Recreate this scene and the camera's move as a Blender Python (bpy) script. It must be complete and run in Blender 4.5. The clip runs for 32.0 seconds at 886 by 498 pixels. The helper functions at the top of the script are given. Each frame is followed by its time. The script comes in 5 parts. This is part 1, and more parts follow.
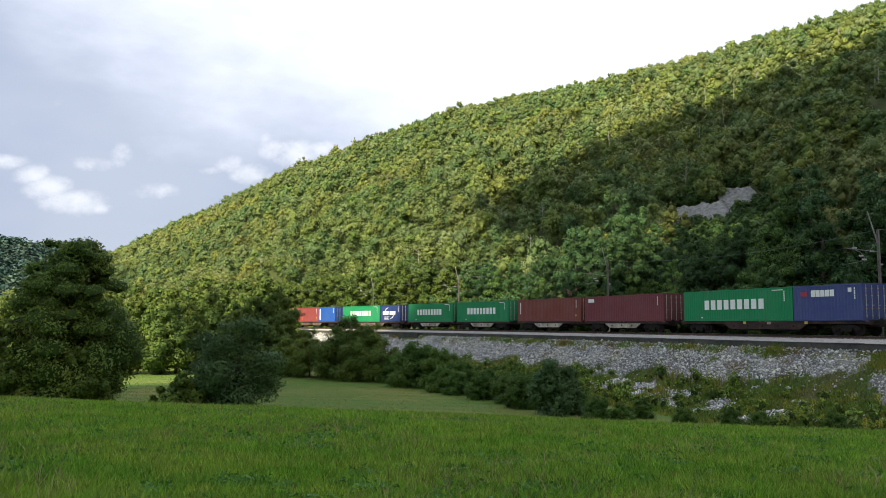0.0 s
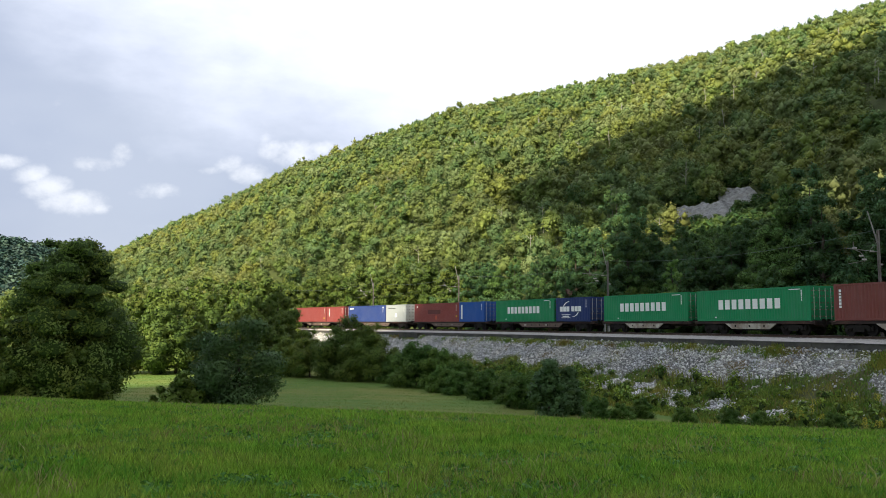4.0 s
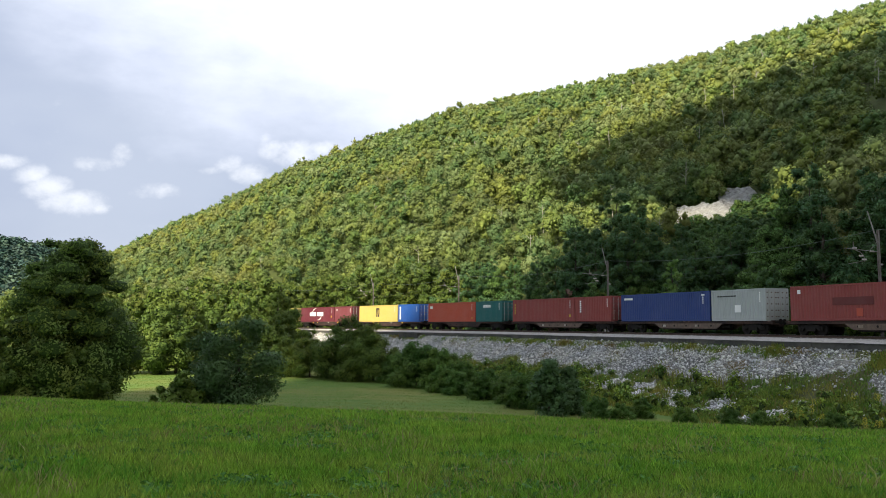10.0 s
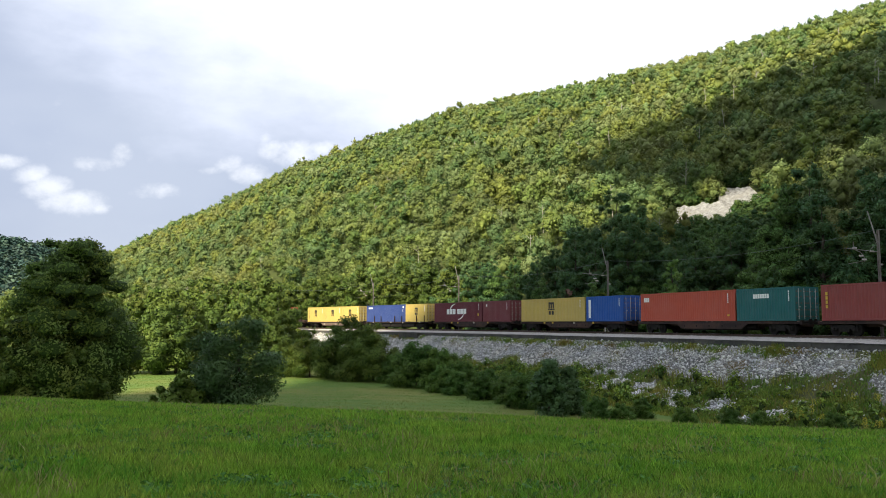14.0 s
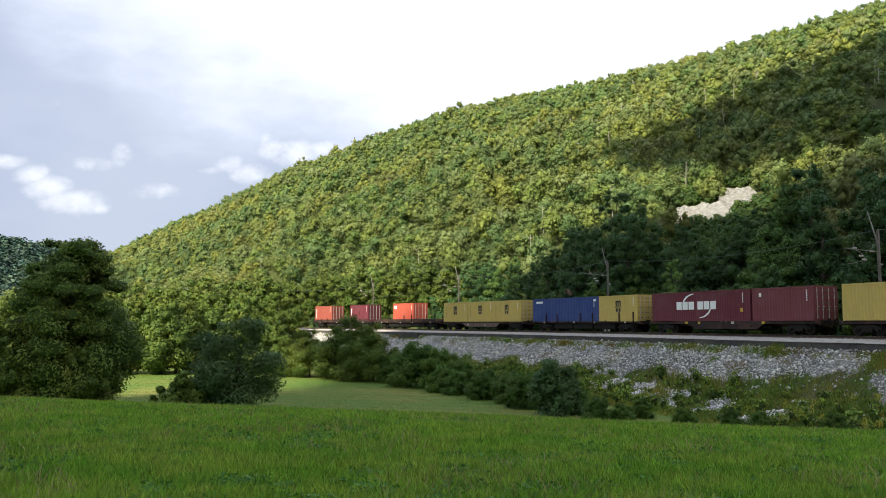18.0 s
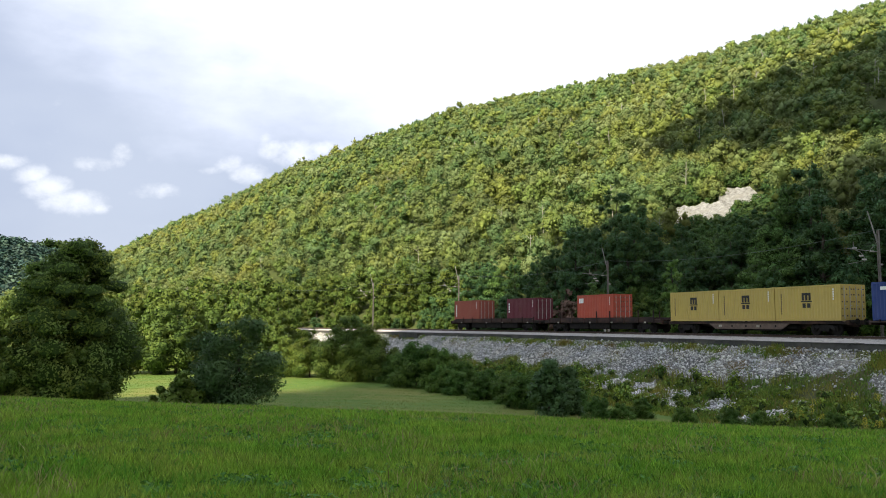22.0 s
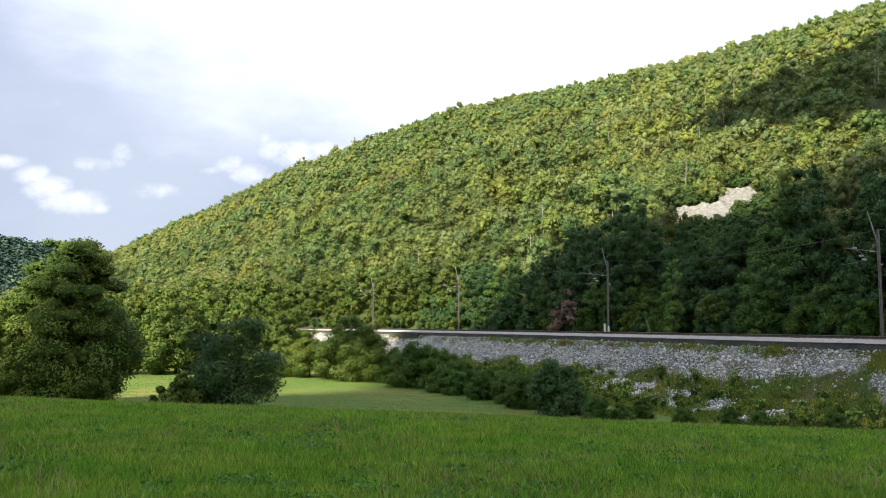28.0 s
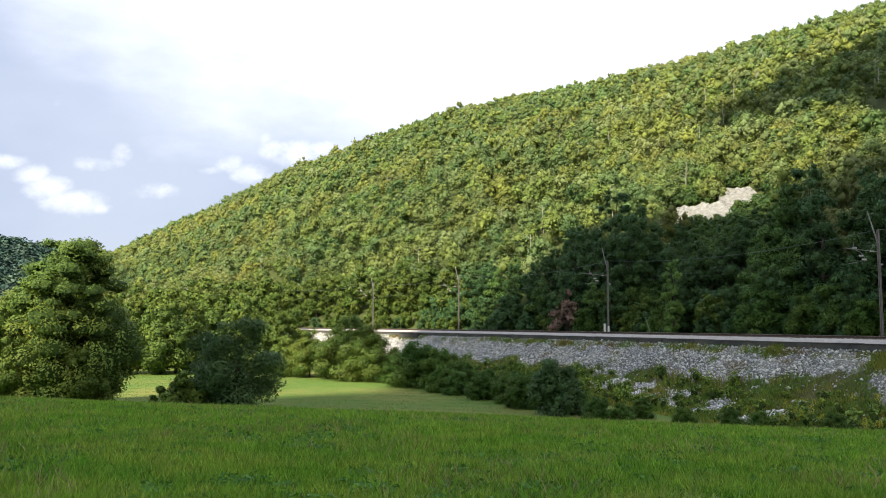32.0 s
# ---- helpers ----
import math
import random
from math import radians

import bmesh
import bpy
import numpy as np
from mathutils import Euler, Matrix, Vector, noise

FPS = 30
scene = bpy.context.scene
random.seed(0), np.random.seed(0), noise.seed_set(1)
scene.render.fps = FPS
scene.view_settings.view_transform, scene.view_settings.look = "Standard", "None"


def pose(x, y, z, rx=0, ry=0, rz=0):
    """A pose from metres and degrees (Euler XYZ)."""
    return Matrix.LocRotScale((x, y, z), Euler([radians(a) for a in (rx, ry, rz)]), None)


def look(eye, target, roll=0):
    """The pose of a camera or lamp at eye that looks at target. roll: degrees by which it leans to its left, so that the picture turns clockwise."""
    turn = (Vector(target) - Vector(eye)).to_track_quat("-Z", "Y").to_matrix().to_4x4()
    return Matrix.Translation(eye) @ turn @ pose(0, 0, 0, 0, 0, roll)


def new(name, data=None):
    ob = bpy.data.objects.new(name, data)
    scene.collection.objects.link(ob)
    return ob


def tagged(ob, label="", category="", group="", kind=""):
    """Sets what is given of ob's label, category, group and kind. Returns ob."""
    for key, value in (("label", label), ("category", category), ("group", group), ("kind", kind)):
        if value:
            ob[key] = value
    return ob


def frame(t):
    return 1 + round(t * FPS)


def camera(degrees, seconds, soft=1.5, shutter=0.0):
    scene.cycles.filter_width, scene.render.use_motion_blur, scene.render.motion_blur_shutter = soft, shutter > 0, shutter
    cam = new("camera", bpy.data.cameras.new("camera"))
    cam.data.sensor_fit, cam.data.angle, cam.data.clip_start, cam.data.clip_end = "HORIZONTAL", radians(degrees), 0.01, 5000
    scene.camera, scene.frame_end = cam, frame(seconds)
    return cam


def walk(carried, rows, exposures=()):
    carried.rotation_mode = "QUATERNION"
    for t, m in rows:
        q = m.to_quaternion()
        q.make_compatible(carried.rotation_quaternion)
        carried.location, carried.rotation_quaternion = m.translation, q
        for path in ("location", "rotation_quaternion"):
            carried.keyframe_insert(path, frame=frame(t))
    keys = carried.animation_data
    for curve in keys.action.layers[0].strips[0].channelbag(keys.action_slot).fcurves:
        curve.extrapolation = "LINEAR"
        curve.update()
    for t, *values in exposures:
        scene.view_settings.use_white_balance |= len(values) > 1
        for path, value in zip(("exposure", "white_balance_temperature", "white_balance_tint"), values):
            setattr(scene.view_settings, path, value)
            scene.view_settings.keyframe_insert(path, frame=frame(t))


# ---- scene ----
# ---- camera: a tripod at the edge of a meadow ----
CAM_Z = 1.6
cam = camera(57.3, 32.0, soft=0.9)
EYE = (0.0, 0.0, CAM_Z)
STAND = look(EYE, (0.0, math.cos(0.0943), CAM_Z + math.sin(0.0943)), 0.3)
walk(cam, [(0.0, STAND), (32.0, STAND)], exposures=[(0.0, 0.65, 6200, 9), (16.0, 0.71, 6200, 9), (24.0, 0.77, 6200, 9), (32.0, 0.87, 6200, 9)])

# ---- light: broken cloud, sun behind the camera and to its left ----
SUN_AZ, SUN_EL = 232.0, 42.0      # degrees, azimuth counted from +x counterclockwise
SUN_DIR = Vector((math.cos(radians(SUN_AZ)) * math.cos(radians(SUN_EL)),
                  math.sin(radians(SUN_AZ)) * math.cos(radians(SUN_EL)), math.sin(radians(SUN_EL))))
sun = new("sun", bpy.data.lights.new("sun", "SUN"))
sun.data.energy, sun.data.angle, sun.data.color = 5.0, radians(0.6), (1.0, 0.88, 0.65)
sun.matrix_world = look(SUN_DIR * 100, (0, 0, 0))

world = bpy.data.worlds.new("sky")
scene.world = world
world.use_nodes = True


def build_sky():
    """Hazy summer sky with a bright cloud sheet and a few cumulus puffs."""
    nt = world.node_tree
    N, L = nt.nodes, nt.links
    N.clear()
    out, bg = N.new("ShaderNodeOutputWorld"), N.new("ShaderNodeBackground")
    sky = N.new("ShaderNodeTexSky")
    sky.sky_type, sky.sun_disc = "NISHITA", False
    sky.sun_elevation, sky.sun_rotation = radians(SUN_EL), radians(90 - SUN_AZ)
    sky.air_density, sky.dust_density = 1.3, 2.5
    co = N.new("ShaderNodeTexCoord")
    gen = co.outputs["Generated"]

    def math_node(op, a, b=None, c=None):
        n = N.new("ShaderNodeMath")
        n.operation = op
        for k, v in enumerate((a, b, c)):
            if v is None:
                continue
            if isinstance(v, (int, float)):
                n.inputs[k].default_value = v
            else:
                L.new(v, n.inputs[k])
        return n.outputs[0]

    def noise_node(scale, detail, rough, stretch=(1, 1, 1), shift=(0, 0, 0)):
        mp = N.new("ShaderNodeMapping")
        mp.inputs["Scale"].default_value, mp.inputs["Location"].default_value = stretch, shift
        L.new(gen, mp.inputs["Vector"])
        n = N.new("ShaderNodeTexNoise")
        n.inputs["Scale"].default_value, n.inputs["Detail"].default_value, n.inputs["Roughness"].default_value = scale, detail, rough
        L.new(mp.outputs["Vector"], n.inputs["Vector"])
        return n.outputs["Fac"]

    def ramp(v, lo, hi):
        n = N.new("ShaderNodeMapRange")
        n.interpolation_type = "SMOOTHSTEP"
        L.new(v, n.inputs["Value"])
        n.inputs["From Min"].default_value, n.inputs["From Max"].default_value = lo, hi
        return n.outputs["Result"]

    def mix(fac, a, b):
        n = N.new("ShaderNodeMix")
        n.data_type = "RGBA"
        L.new(fac, n.inputs["Factor"])
        for sock, v in ((n.inputs[6], a), (n.inputs[7], b)):
            if isinstance(v, tuple):
                sock.default_value = (*v, 1)
            else:
                L.new(v, sock)
        return n.outputs[2]

    sep = N.new("ShaderNodeSeparateXYZ")
    L.new(gen, sep.inputs[0])
    # the thick bright sheet: overhead and to the right, thinning to the left and to the horizon
    veil = math_node("ADD", math_node("MULTIPLY", sep.outputs["Z"], 2.6), math_node("MULTIPLY", sep.outputs["X"], 0.95))
    veil = math_node("ADD", veil, math_node("MULTIPLY", math_node("SUBTRACT", noise_node(3.2, 6, 0.55, (1, 1, 2.2), (0.3, 0.1, 0)), 0.5), 0.8))
    sheet = ramp(veil, 0.30, 0.85)
    # small cumulus low over the ridge
    ahead = math_node("MAXIMUM", sep.outputs["Y"], 0.05)
    px, pz = math_node("DIVIDE", sep.outputs["X"], ahead), math_node("DIVIDE", sep.outputs["Z"], ahead)
    heap = None
    for cx, cz, rx, rz, thin in PUFFS:
        a = math_node("POWER", math_node("ABSOLUTE", math_node("DIVIDE", math_node("SUBTRACT", px, cx), rx)), 2.0)
        b = math_node("POWER", math_node("ABSOLUTE", math_node("DIVIDE", math_node("SUBTRACT", pz, cz), rz)), 2.0)
        v = math_node("SUBTRACT", 1.0 - thin, math_node("ADD", a, b))
        heap = v if heap is None else math_node("MAXIMUM", heap, v)
    heap = math_node("MAXIMUM", heap, -1.7)
    curl = math_node("MULTIPLY", math_node("SUBTRACT", noise_node(30.0, 9, 0.62, (1, 1, 1.3)), 0.5), 5.6)
    puffs = math_node("MULTIPLY", ramp(math_node("ADD", heap, curl), -1.2, 2.0), ramp(sep.outputs["Y"], 0.2, 0.5))
    dim = mix(ramp(noise_node(2.1, 5, 0.5, (1, 1, 2.0), (2.0, 0.7, 0.4)), 0.35, 0.7), (0.41, 0.46, 0.61), (0.56, 0.60, 0.71))
    scaled = N.new("ShaderNodeVectorMath")
    scaled.operation = "SCALE"
    L.new(sky.outputs[0], scaled.inputs[0])
    scaled.inputs["Scale"].default_value = 0.10
    haze = mix(math_node("ADD", 0.9, 0.0), scaled.outputs[0], dim)
    c = mix(puffs, haze, (0.86, 0.87, 0.91))
    # the sheet is brightest low down ahead and greyer where it thickens overhead
    thick = mix(ramp(sep.outputs["Z"], 0.42, 0.85), (1.10, 1.11, 1.21), (0.74, 0.78, 0.89))
    c = mix(sheet, c, thick)
    L.new(c, bg.inputs["Color"])
    bg.inputs["Strength"].default_value = 0.72
    L.new(bg.outputs[0], out.inputs["Surface"])


# small cumulus: bearing and height (tangents), half width and half height, thinness
PUFFS = ((-0.549, 0.200, 0.025, 0.009, 0.1), (-0.517, 0.186, 0.021, 0.010, 0.0), (-0.491, 0.170, 0.024, 0.013, 0.0), (-0.460, 0.150, 0.032, 0.013, -0.2),
         (-0.428, 0.143, 0.015, 0.007, 0.4), (-0.405, 0.213, 0.013, 0.014, 0.5), (-0.441, 0.200, 0.028, 0.010, 0.7), (-0.359, 0.165, 0.029, 0.009, 0.6),
         (-0.241, 0.187, 0.021, 0.010, -0.1), (-0.269, 0.200, 0.017, 0.011, 0.4), (-0.291, 0.191, 0.015, 0.006, 0.7), (-0.208, 0.218, 0.018, 0.011, 0.0),
         (-0.184, 0.212, 0.028, 0.014, -0.1), (-0.154, 0.219, 0.024, 0.009, 0.3), (-0.223, 0.233, 0.008, 0.007, 0.7))
build_sky()


# ---- materials ----
def material(name, c1, c2=None, scale=4.0, rough=0.8, metal=0.0, c3=None, big=0.3, bump=0.0, bump_scale=None,
             vary=0.0, island=0.0, attr="", translucent=0.0, lo=0.35, hi=0.65, spec=0.5):
    """A surface that varies at two scales: c1 to c2 by fine noise, towards c3 by broad noise; sizes in cycles per metre."""
    m = bpy.data.materials.new(name)
    m.use_nodes = True
    nt = m.node_tree
    N, L = nt.nodes, nt.links
    b = N["Principled BSDF"]
    b.inputs["Roughness"].default_value, b.inputs["Metallic"].default_value = rough, metal
    b.inputs["Specular IOR Level"].default_value = spec
    geo, co, obi = N.new("ShaderNodeNewGeometry"), N.new("ShaderNodeTexCoord"), N.new("ShaderNodeObjectInfo")
    c2 = c2 or tuple(x * 0.75 for x in c1)
    add = N.new("ShaderNodeVectorMath")
    add.operation = "MULTIPLY_ADD"
    L.new(obi.outputs["Random"], add.inputs[0])
    add.inputs[1].default_value = (37.0, 53.0, 29.0)
    L.new(co.outputs["Object"], add.inputs[2])

    def noise_tex(s, detail=6.0):
        n = N.new("ShaderNodeTexNoise")
        n.inputs["Scale"].default_value, n.inputs["Detail"].default_value, n.inputs["Roughness"].default_value = s, detail, 0.6
        L.new(add.outputs[0], n.inputs["Vector"])
        return n.outputs["Fac"]

    def span(v, a, z):
        n = N.new("ShaderNodeMapRange")
        L.new(v, n.inputs["Value"])
        n.inputs["From Min"].default_value, n.inputs["From Max"].default_value = a, z
        return n.outputs["Result"]

    def mix(f, a, z, kind="MIX"):
        n = N.new("ShaderNodeMix")
        n.data_type, n.blend_type = "RGBA", kind
        for sock, v in ((n.inputs["Factor"], f), (n.inputs[6], a), (n.inputs[7], z)):
            if isinstance(v, tuple):
                sock.default_value = (*v, 1)
            elif isinstance(v, (int, float)):
                sock.default_value = v
            else:
                L.new(v, sock)
        return n.outputs[2]

    fine = noise_tex(scale)
    c = mix(span(fine, lo, hi), c1, c2)
    if c3:
        c = mix(span(noise_tex(big, 4.0), 0.42, 0.68), c, c3)
    if attr:
        at = N.new("ShaderNodeAttribute")
        at.attribute_name = attr
        c = mix(1.0, c, at.outputs["Color"], "MULTIPLY")
    for amount, source in ((vary, obi.outputs["Random"]), (island, geo.outputs["Random Per Island"])):
        if amount:
            hsv = N.new("ShaderNodeHueSaturation")
            v = N.new("ShaderNodeMapRange")
            L.new(source, v.inputs["Value"])
            v.inputs["To Min"].default_value, v.inputs["To Max"].default_value = 1 - amount, 1 + amount
            L.new(v.outputs["Result"], hsv.inputs["Value"])
            L.new(c, hsv.inputs["Color"])
            c = hsv.outputs["Color"]
    L.new(c, b.inputs["Base Color"])
    if bump:
        bn = N.new("ShaderNodeBump")
        bn.inputs["Strength"].default_value, bn.inputs["Distance"].default_value = 1.0, bump
        L.new(noise_tex(bump_scale or scale), bn.inputs["Height"])
        L.new(bn.outputs["Normal"], b.inputs["Normal"])
    if translucent:
        tr, mx = N.new("ShaderNodeBsdfTranslucent"), N.new("ShaderNodeMixShader")
        L.new(c, tr.inputs["Color"])
        mx.inputs["Fac"].default_value = translucent
        L.new(b.outputs[0], mx.inputs[1])
        L.new(tr.outputs[0], mx.inputs[2])
        L.new(mx.outputs[0], N["Material Output"].inputs["Surface"])
    return m


M_MEADOW = material("meadow_turf", (0.075, 0.175, 0.012), (0.12, 0.225, 0.018), 3.5, 0.95, c3=(0.13, 0.19, 0.04), big=0.4, bump=0.05, spec=0.15)
M_MOWN = material("mown_meadow", (0.087, 0.157, 0.029), (0.123, 0.180, 0.037), 1.2, 0.95, c3=(0.185, 0.189, 0.050), big=0.12, bump=0.03, spec=0.15)
M_FLOOR = material("woodland_floor", (0.05, 0.068, 0.018), (0.07, 0.078, 0.028), 1.5, 0.95, c3=(0.075, 0.098, 0.022), big=0.15, bump=0.05, spec=0.15)
# far ground, with distance haze mixed into its colour
M_FARFLOOR = material("haze_tinted_floor", (0.068, 0.104, 0.078), (0.086, 0.124, 0.091), 0.05, 0.95, spec=0.1)
# bank ground, darkened as the shadow between weed blades
M_BANK = material("weedy_bank_shade", (0.045, 0.068, 0.018), (0.075, 0.09, 0.028), 2.2, 0.95, c3=(0.10, 0.095, 0.045), big=0.3, bump=0.1, spec=0.15)
M_GRASS = material("grass_blades", (0.085, 0.214, 0.017), (0.201, 0.354, 0.030), 2.2, 0.7, c3=(0.281, 0.354, 0.054), big=0.7, island=0.6, lo=0.4, hi=0.6, translucent=0.3, spec=0.2)
M_STRAW = material("dry_stalks", (0.32, 0.27, 0.13), (0.22, 0.18, 0.08), 3.0, 0.8, island=0.25, spec=0.2)
# fine light-dark mottling stands for the shaded gaps between hill leaves
M_WOODS = material("hill_foliage_shade_grain", (0.091, 0.149, 0.053), (0.197, 0.248, 0.078), 1.5, 0.75, c3=(0.222, 0.238, 0.069), big=0.013, island=0.10, attr="tint", translucent=0.22, lo=0.30, hi=0.70, bump=0.35, bump_scale=1.3, spec=0.2)
M_SCRUB = material("scrub_foliage", (0.045, 0.095, 0.028), (0.095, 0.145, 0.038), 1.8, 0.75, island=0.2, attr="tint", translucent=0.2, bump=0.25, bump_scale=1.8, spec=0.2)
# far leaves, their bluish tone carrying the haze of distance
M_FAR = material("haze_tinted_foliage", (0.080, 0.124, 0.098), (0.093, 0.143, 0.111), 0.1, 0.9, island=0.05, attr="tint", spec=0.1)
M_LEAF = material("tree_leaves", (0.079, 0.139, 0.022), (0.110, 0.167, 0.025), 0.8, 0.65, c3=(0.152, 0.184, 0.025), big=0.25, vary=0.12, island=0.15, translucent=0.16, spec=0.25)
M_LEAF_DARK = material("dark_leaves", (0.047, 0.113, 0.044), (0.067, 0.142, 0.052), 0.8, 0.6, c3=(0.095, 0.173, 0.053), big=0.3, vary=0.15, island=0.25, translucent=0.2, spec=0.25)
M_LEAF_MID = material("hedge_leaves", (0.089, 0.187, 0.049), (0.123, 0.228, 0.054), 0.8, 0.65, c3=(0.162, 0.260, 0.059), big=0.3, vary=0.15, island=0.25, translucent=0.25, spec=0.25)
M_LEAF_DRY = material("dead_brown_leaves", (0.27, 0.175, 0.14), (0.19, 0.125, 0.10), 2.0, 0.9, island=0.25, spec=0.1)
M_HEDGE = material("hedge_bush_leaves", (0.061, 0.144, 0.024), (0.087, 0.176, 0.029), 0.8, 0.65, c3=(0.128, 0.191, 0.029), big=0.3, vary=0.18, island=0.25, translucent=0.25, spec=0.25)
M_LEAF_SMALL = material("small_dark_leaves", (0.057, 0.113, 0.039), (0.074, 0.137, 0.044), 0.8, 0.6, c3=(0.094, 0.155, 0.046), big=0.3, vary=0.15, island=0.25, translucent=0.2, spec=0.25)
M_VINE = material("creeper_leaves", (0.143, 0.260, 0.058), (0.195, 0.312, 0.068), 0.8, 0.65, island=0.25, translucent=0.25, spec=0.25)
# dark filler for crowns: shade between the leaves put in as colour
M_CORE = material("crown_shade_fill", (0.034, 0.058, 0.016), (0.048, 0.072, 0.02), 2.0, 0.95, spec=0.1)
M_CORE_NEAR = material("near_crown_shade_fill", (0.042, 0.072, 0.019), (0.054, 0.087, 0.024), 2.0, 0.95, spec=0.1)
M_BARK = material("bark", (0.08, 0.064, 0.048), (0.045, 0.037, 0.028), 6.0, 0.9, bump=0.02, spec=0.2)
M_BALLAST = material("ballast_gravel", (0.547, 0.511, 0.497), (0.360, 0.338, 0.324), 9.0, 0.95, c3=(0.475, 0.432, 0.403), big=0.25, bump=0.05, spec=0.2)
M_RUBBLE = material("limestone_rubble", (0.557, 0.557, 0.564), (0.335, 0.333, 0.335), 5.0, 0.95, c3=(0.569, 0.545, 0.495), big=0.35, island=0.55, spec=0.2)
M_SLOPE = material("embankment_soil", (0.27, 0.26, 0.25), (0.15, 0.14, 0.12), 3.0, 0.95, c3=(0.12, 0.12, 0.06), big=0.2, bump=0.08, spec=0.2)
# gravel under the rubble, kept dark as shaded gaps between stones
M_GRAVEL = material("slope_gravel_shade_gaps", (0.17, 0.165, 0.16), (0.07, 0.069, 0.066), 7.0, 0.95, c3=(0.30, 0.28, 0.25), big=0.3, bump=0.1, spec=0.2)
# weathered concrete, its colour lowered for the shade on the trough's face
M_CONCRETE = material("weathered_shaded_concrete", (0.072, 0.071, 0.068), (0.036, 0.035, 0.034), 3.0, 0.9, c3=(0.108, 0.101, 0.086), big=0.5, bump=0.01, vary=0.1)
M_RAIL = material("rusty_rail", (0.10, 0.065, 0.045), (0.06, 0.042, 0.032), 8.0, 0.7, metal=0.4)
M_RAILHEAD = material("polished_rail_head", (0.45, 0.43, 0.41), (0.35, 0.33, 0.31), 6.0, 0.3, metal=1.0)
M_ROCK = material("pale_limestone", (0.344, 0.338, 0.326), (0.166, 0.161, 0.153), 1.9, 0.95, c3=(0.242, 0.230, 0.204), big=0.3, bump=0.6, bump_scale=0.9, spec=0.2)
M_STEEL = material("galvanised_steel", (0.30, 0.29, 0.27), (0.20, 0.185, 0.17), 5.0, 0.6, metal=0.5)
M_MAST = material("grey_mast_paint", (0.204, 0.180, 0.168), (0.144, 0.120, 0.108), 3.0, 0.75)
M_RUSTPOST = material("rusty_post", (0.16, 0.11, 0.085), (0.10, 0.07, 0.055), 4.0, 0.85)
M_WIRE = material("weathered_copper_wire", (0.16, 0.20, 0.17), (0.11, 0.14, 0.12), 4.0, 0.6, metal=0.4)
M_PORCELAIN = material("insulator_glaze", (0.55, 0.52, 0.48), (0.42, 0.38, 0.33), 8.0, 0.35)
M_SLEEPER = material("concrete_sleeper", (0.30, 0.28, 0.25), (0.20, 0.18, 0.16), 4.0, 0.9)


# ---- mesh helpers ----
def box(bm, x0, x1, y0, y1, z0, z1):
    v = [bm.verts.new((x, y, z)) for x in (x0, x1) for y in (y0, y1) for z in (z0, z1)]
    for f in ((0, 1, 3, 2), (4, 6, 7, 5), (0, 4, 5, 1), (2, 3, 7, 6), (0, 2, 6, 4), (1, 5, 7, 3)):
        bm.faces.new([v[i] for i in f])
    return v


def prism(bm, outline, y0, y1):
    """A plate of the given x, z outline between two y."""
    a = [bm.verts.new((x, y0, z)) for x, z in outline]
    b = [bm.verts.new((x, y1, z)) for x, z in outline]
    bm.faces.new(a)
    bm.faces.new(b[::-1])
    for i in range(len(a)):
        j = (i + 1) % len(a)
        bm.faces.new((a[j], a[i], b[i], b[j]))


def tube(bm, p, q, r0, r1=None, sides=8):
    p, q = Vector(p), Vector(q)
    r1 = r0 if r1 is None else r1
    turn = (q - p).to_track_quat("Z", "Y")
    rings = []
    for c, r in ((p, r0), (q, r1)):
        rings.append([bm.verts.new(c + turn @ Vector((r * math.cos(2 * math.pi * k / sides), r * math.sin(2 * math.pi * k / sides), 0))) for k in range(sides)])
    for k in range(sides):
        j = (k + 1) % sides
        bm.faces.new((rings[0][k], rings[0][j], rings[1][j], rings[1][k]))
    bm.faces.new(rings[0][::-1])
    bm.faces.new(rings[1])


def to_mesh(name, bm, mat, smooth=False):
    bmesh.ops.recalc_face_normals(bm, faces=bm.faces)
    me = bpy.data.meshes.new(name)
    bm.to_mesh(me)
    bm.free()
    me.materials.append(mat)
    if smooth:
        me.polygons.foreach_set("use_smooth", [True] * len(me.polygons))
    return me


def part(name, bm, mat, parent, label="", smooth=False):
    me = bm if isinstance(bm, bpy.types.Mesh) else to_mesh(name, bm, mat, smooth)
    ob = new(name, me)
    ob.parent = parent
    return tagged(ob, label)


def soup(name, verts, faces, mats, face_mat=None, tint=None, smooth=False):
    """A mesh from numpy arrays: verts (n, 3), faces (m, 3) or (m, 4)."""
    me = bpy.data.meshes.new(name)
    n, k = faces.shape
    me.vertices.add(len(verts))
    me.vertices.foreach_set("co", np.ascontiguousarray(verts, np.float32).ravel())
    me.loops.add(n * k)
    me.loops.foreach_set("vertex_index", np.ascontiguousarray(faces, np.int32).ravel())
    me.polygons.add(n)
    me.polygons.foreach_set("loop_start", np.arange(0, n * k, k, dtype=np.int32))
    for m in mats:
        me.materials.append(m)
    if face_mat is not None:
        me.polygons.foreach_set("material_index", np.ascontiguousarray(face_mat, np.int32))
    if tint is not None:
        at = me.attributes.new("tint", "FLOAT_COLOR", "POINT")
        at.data.foreach_set("color", np.ascontiguousarray(np.c_[tint, np.ones(len(tint))], np.float32).ravel())
    if smooth:
        me.polygons.foreach_set("use_smooth", np.ones(n, bool))
    me.update(calc_edges=True)
    return me


# ---- the lie of the land ----
CX, CY, RAD = -331.986, -88.920, 388.58 + 1.22       # centre and radius of the railway curve (track axis)
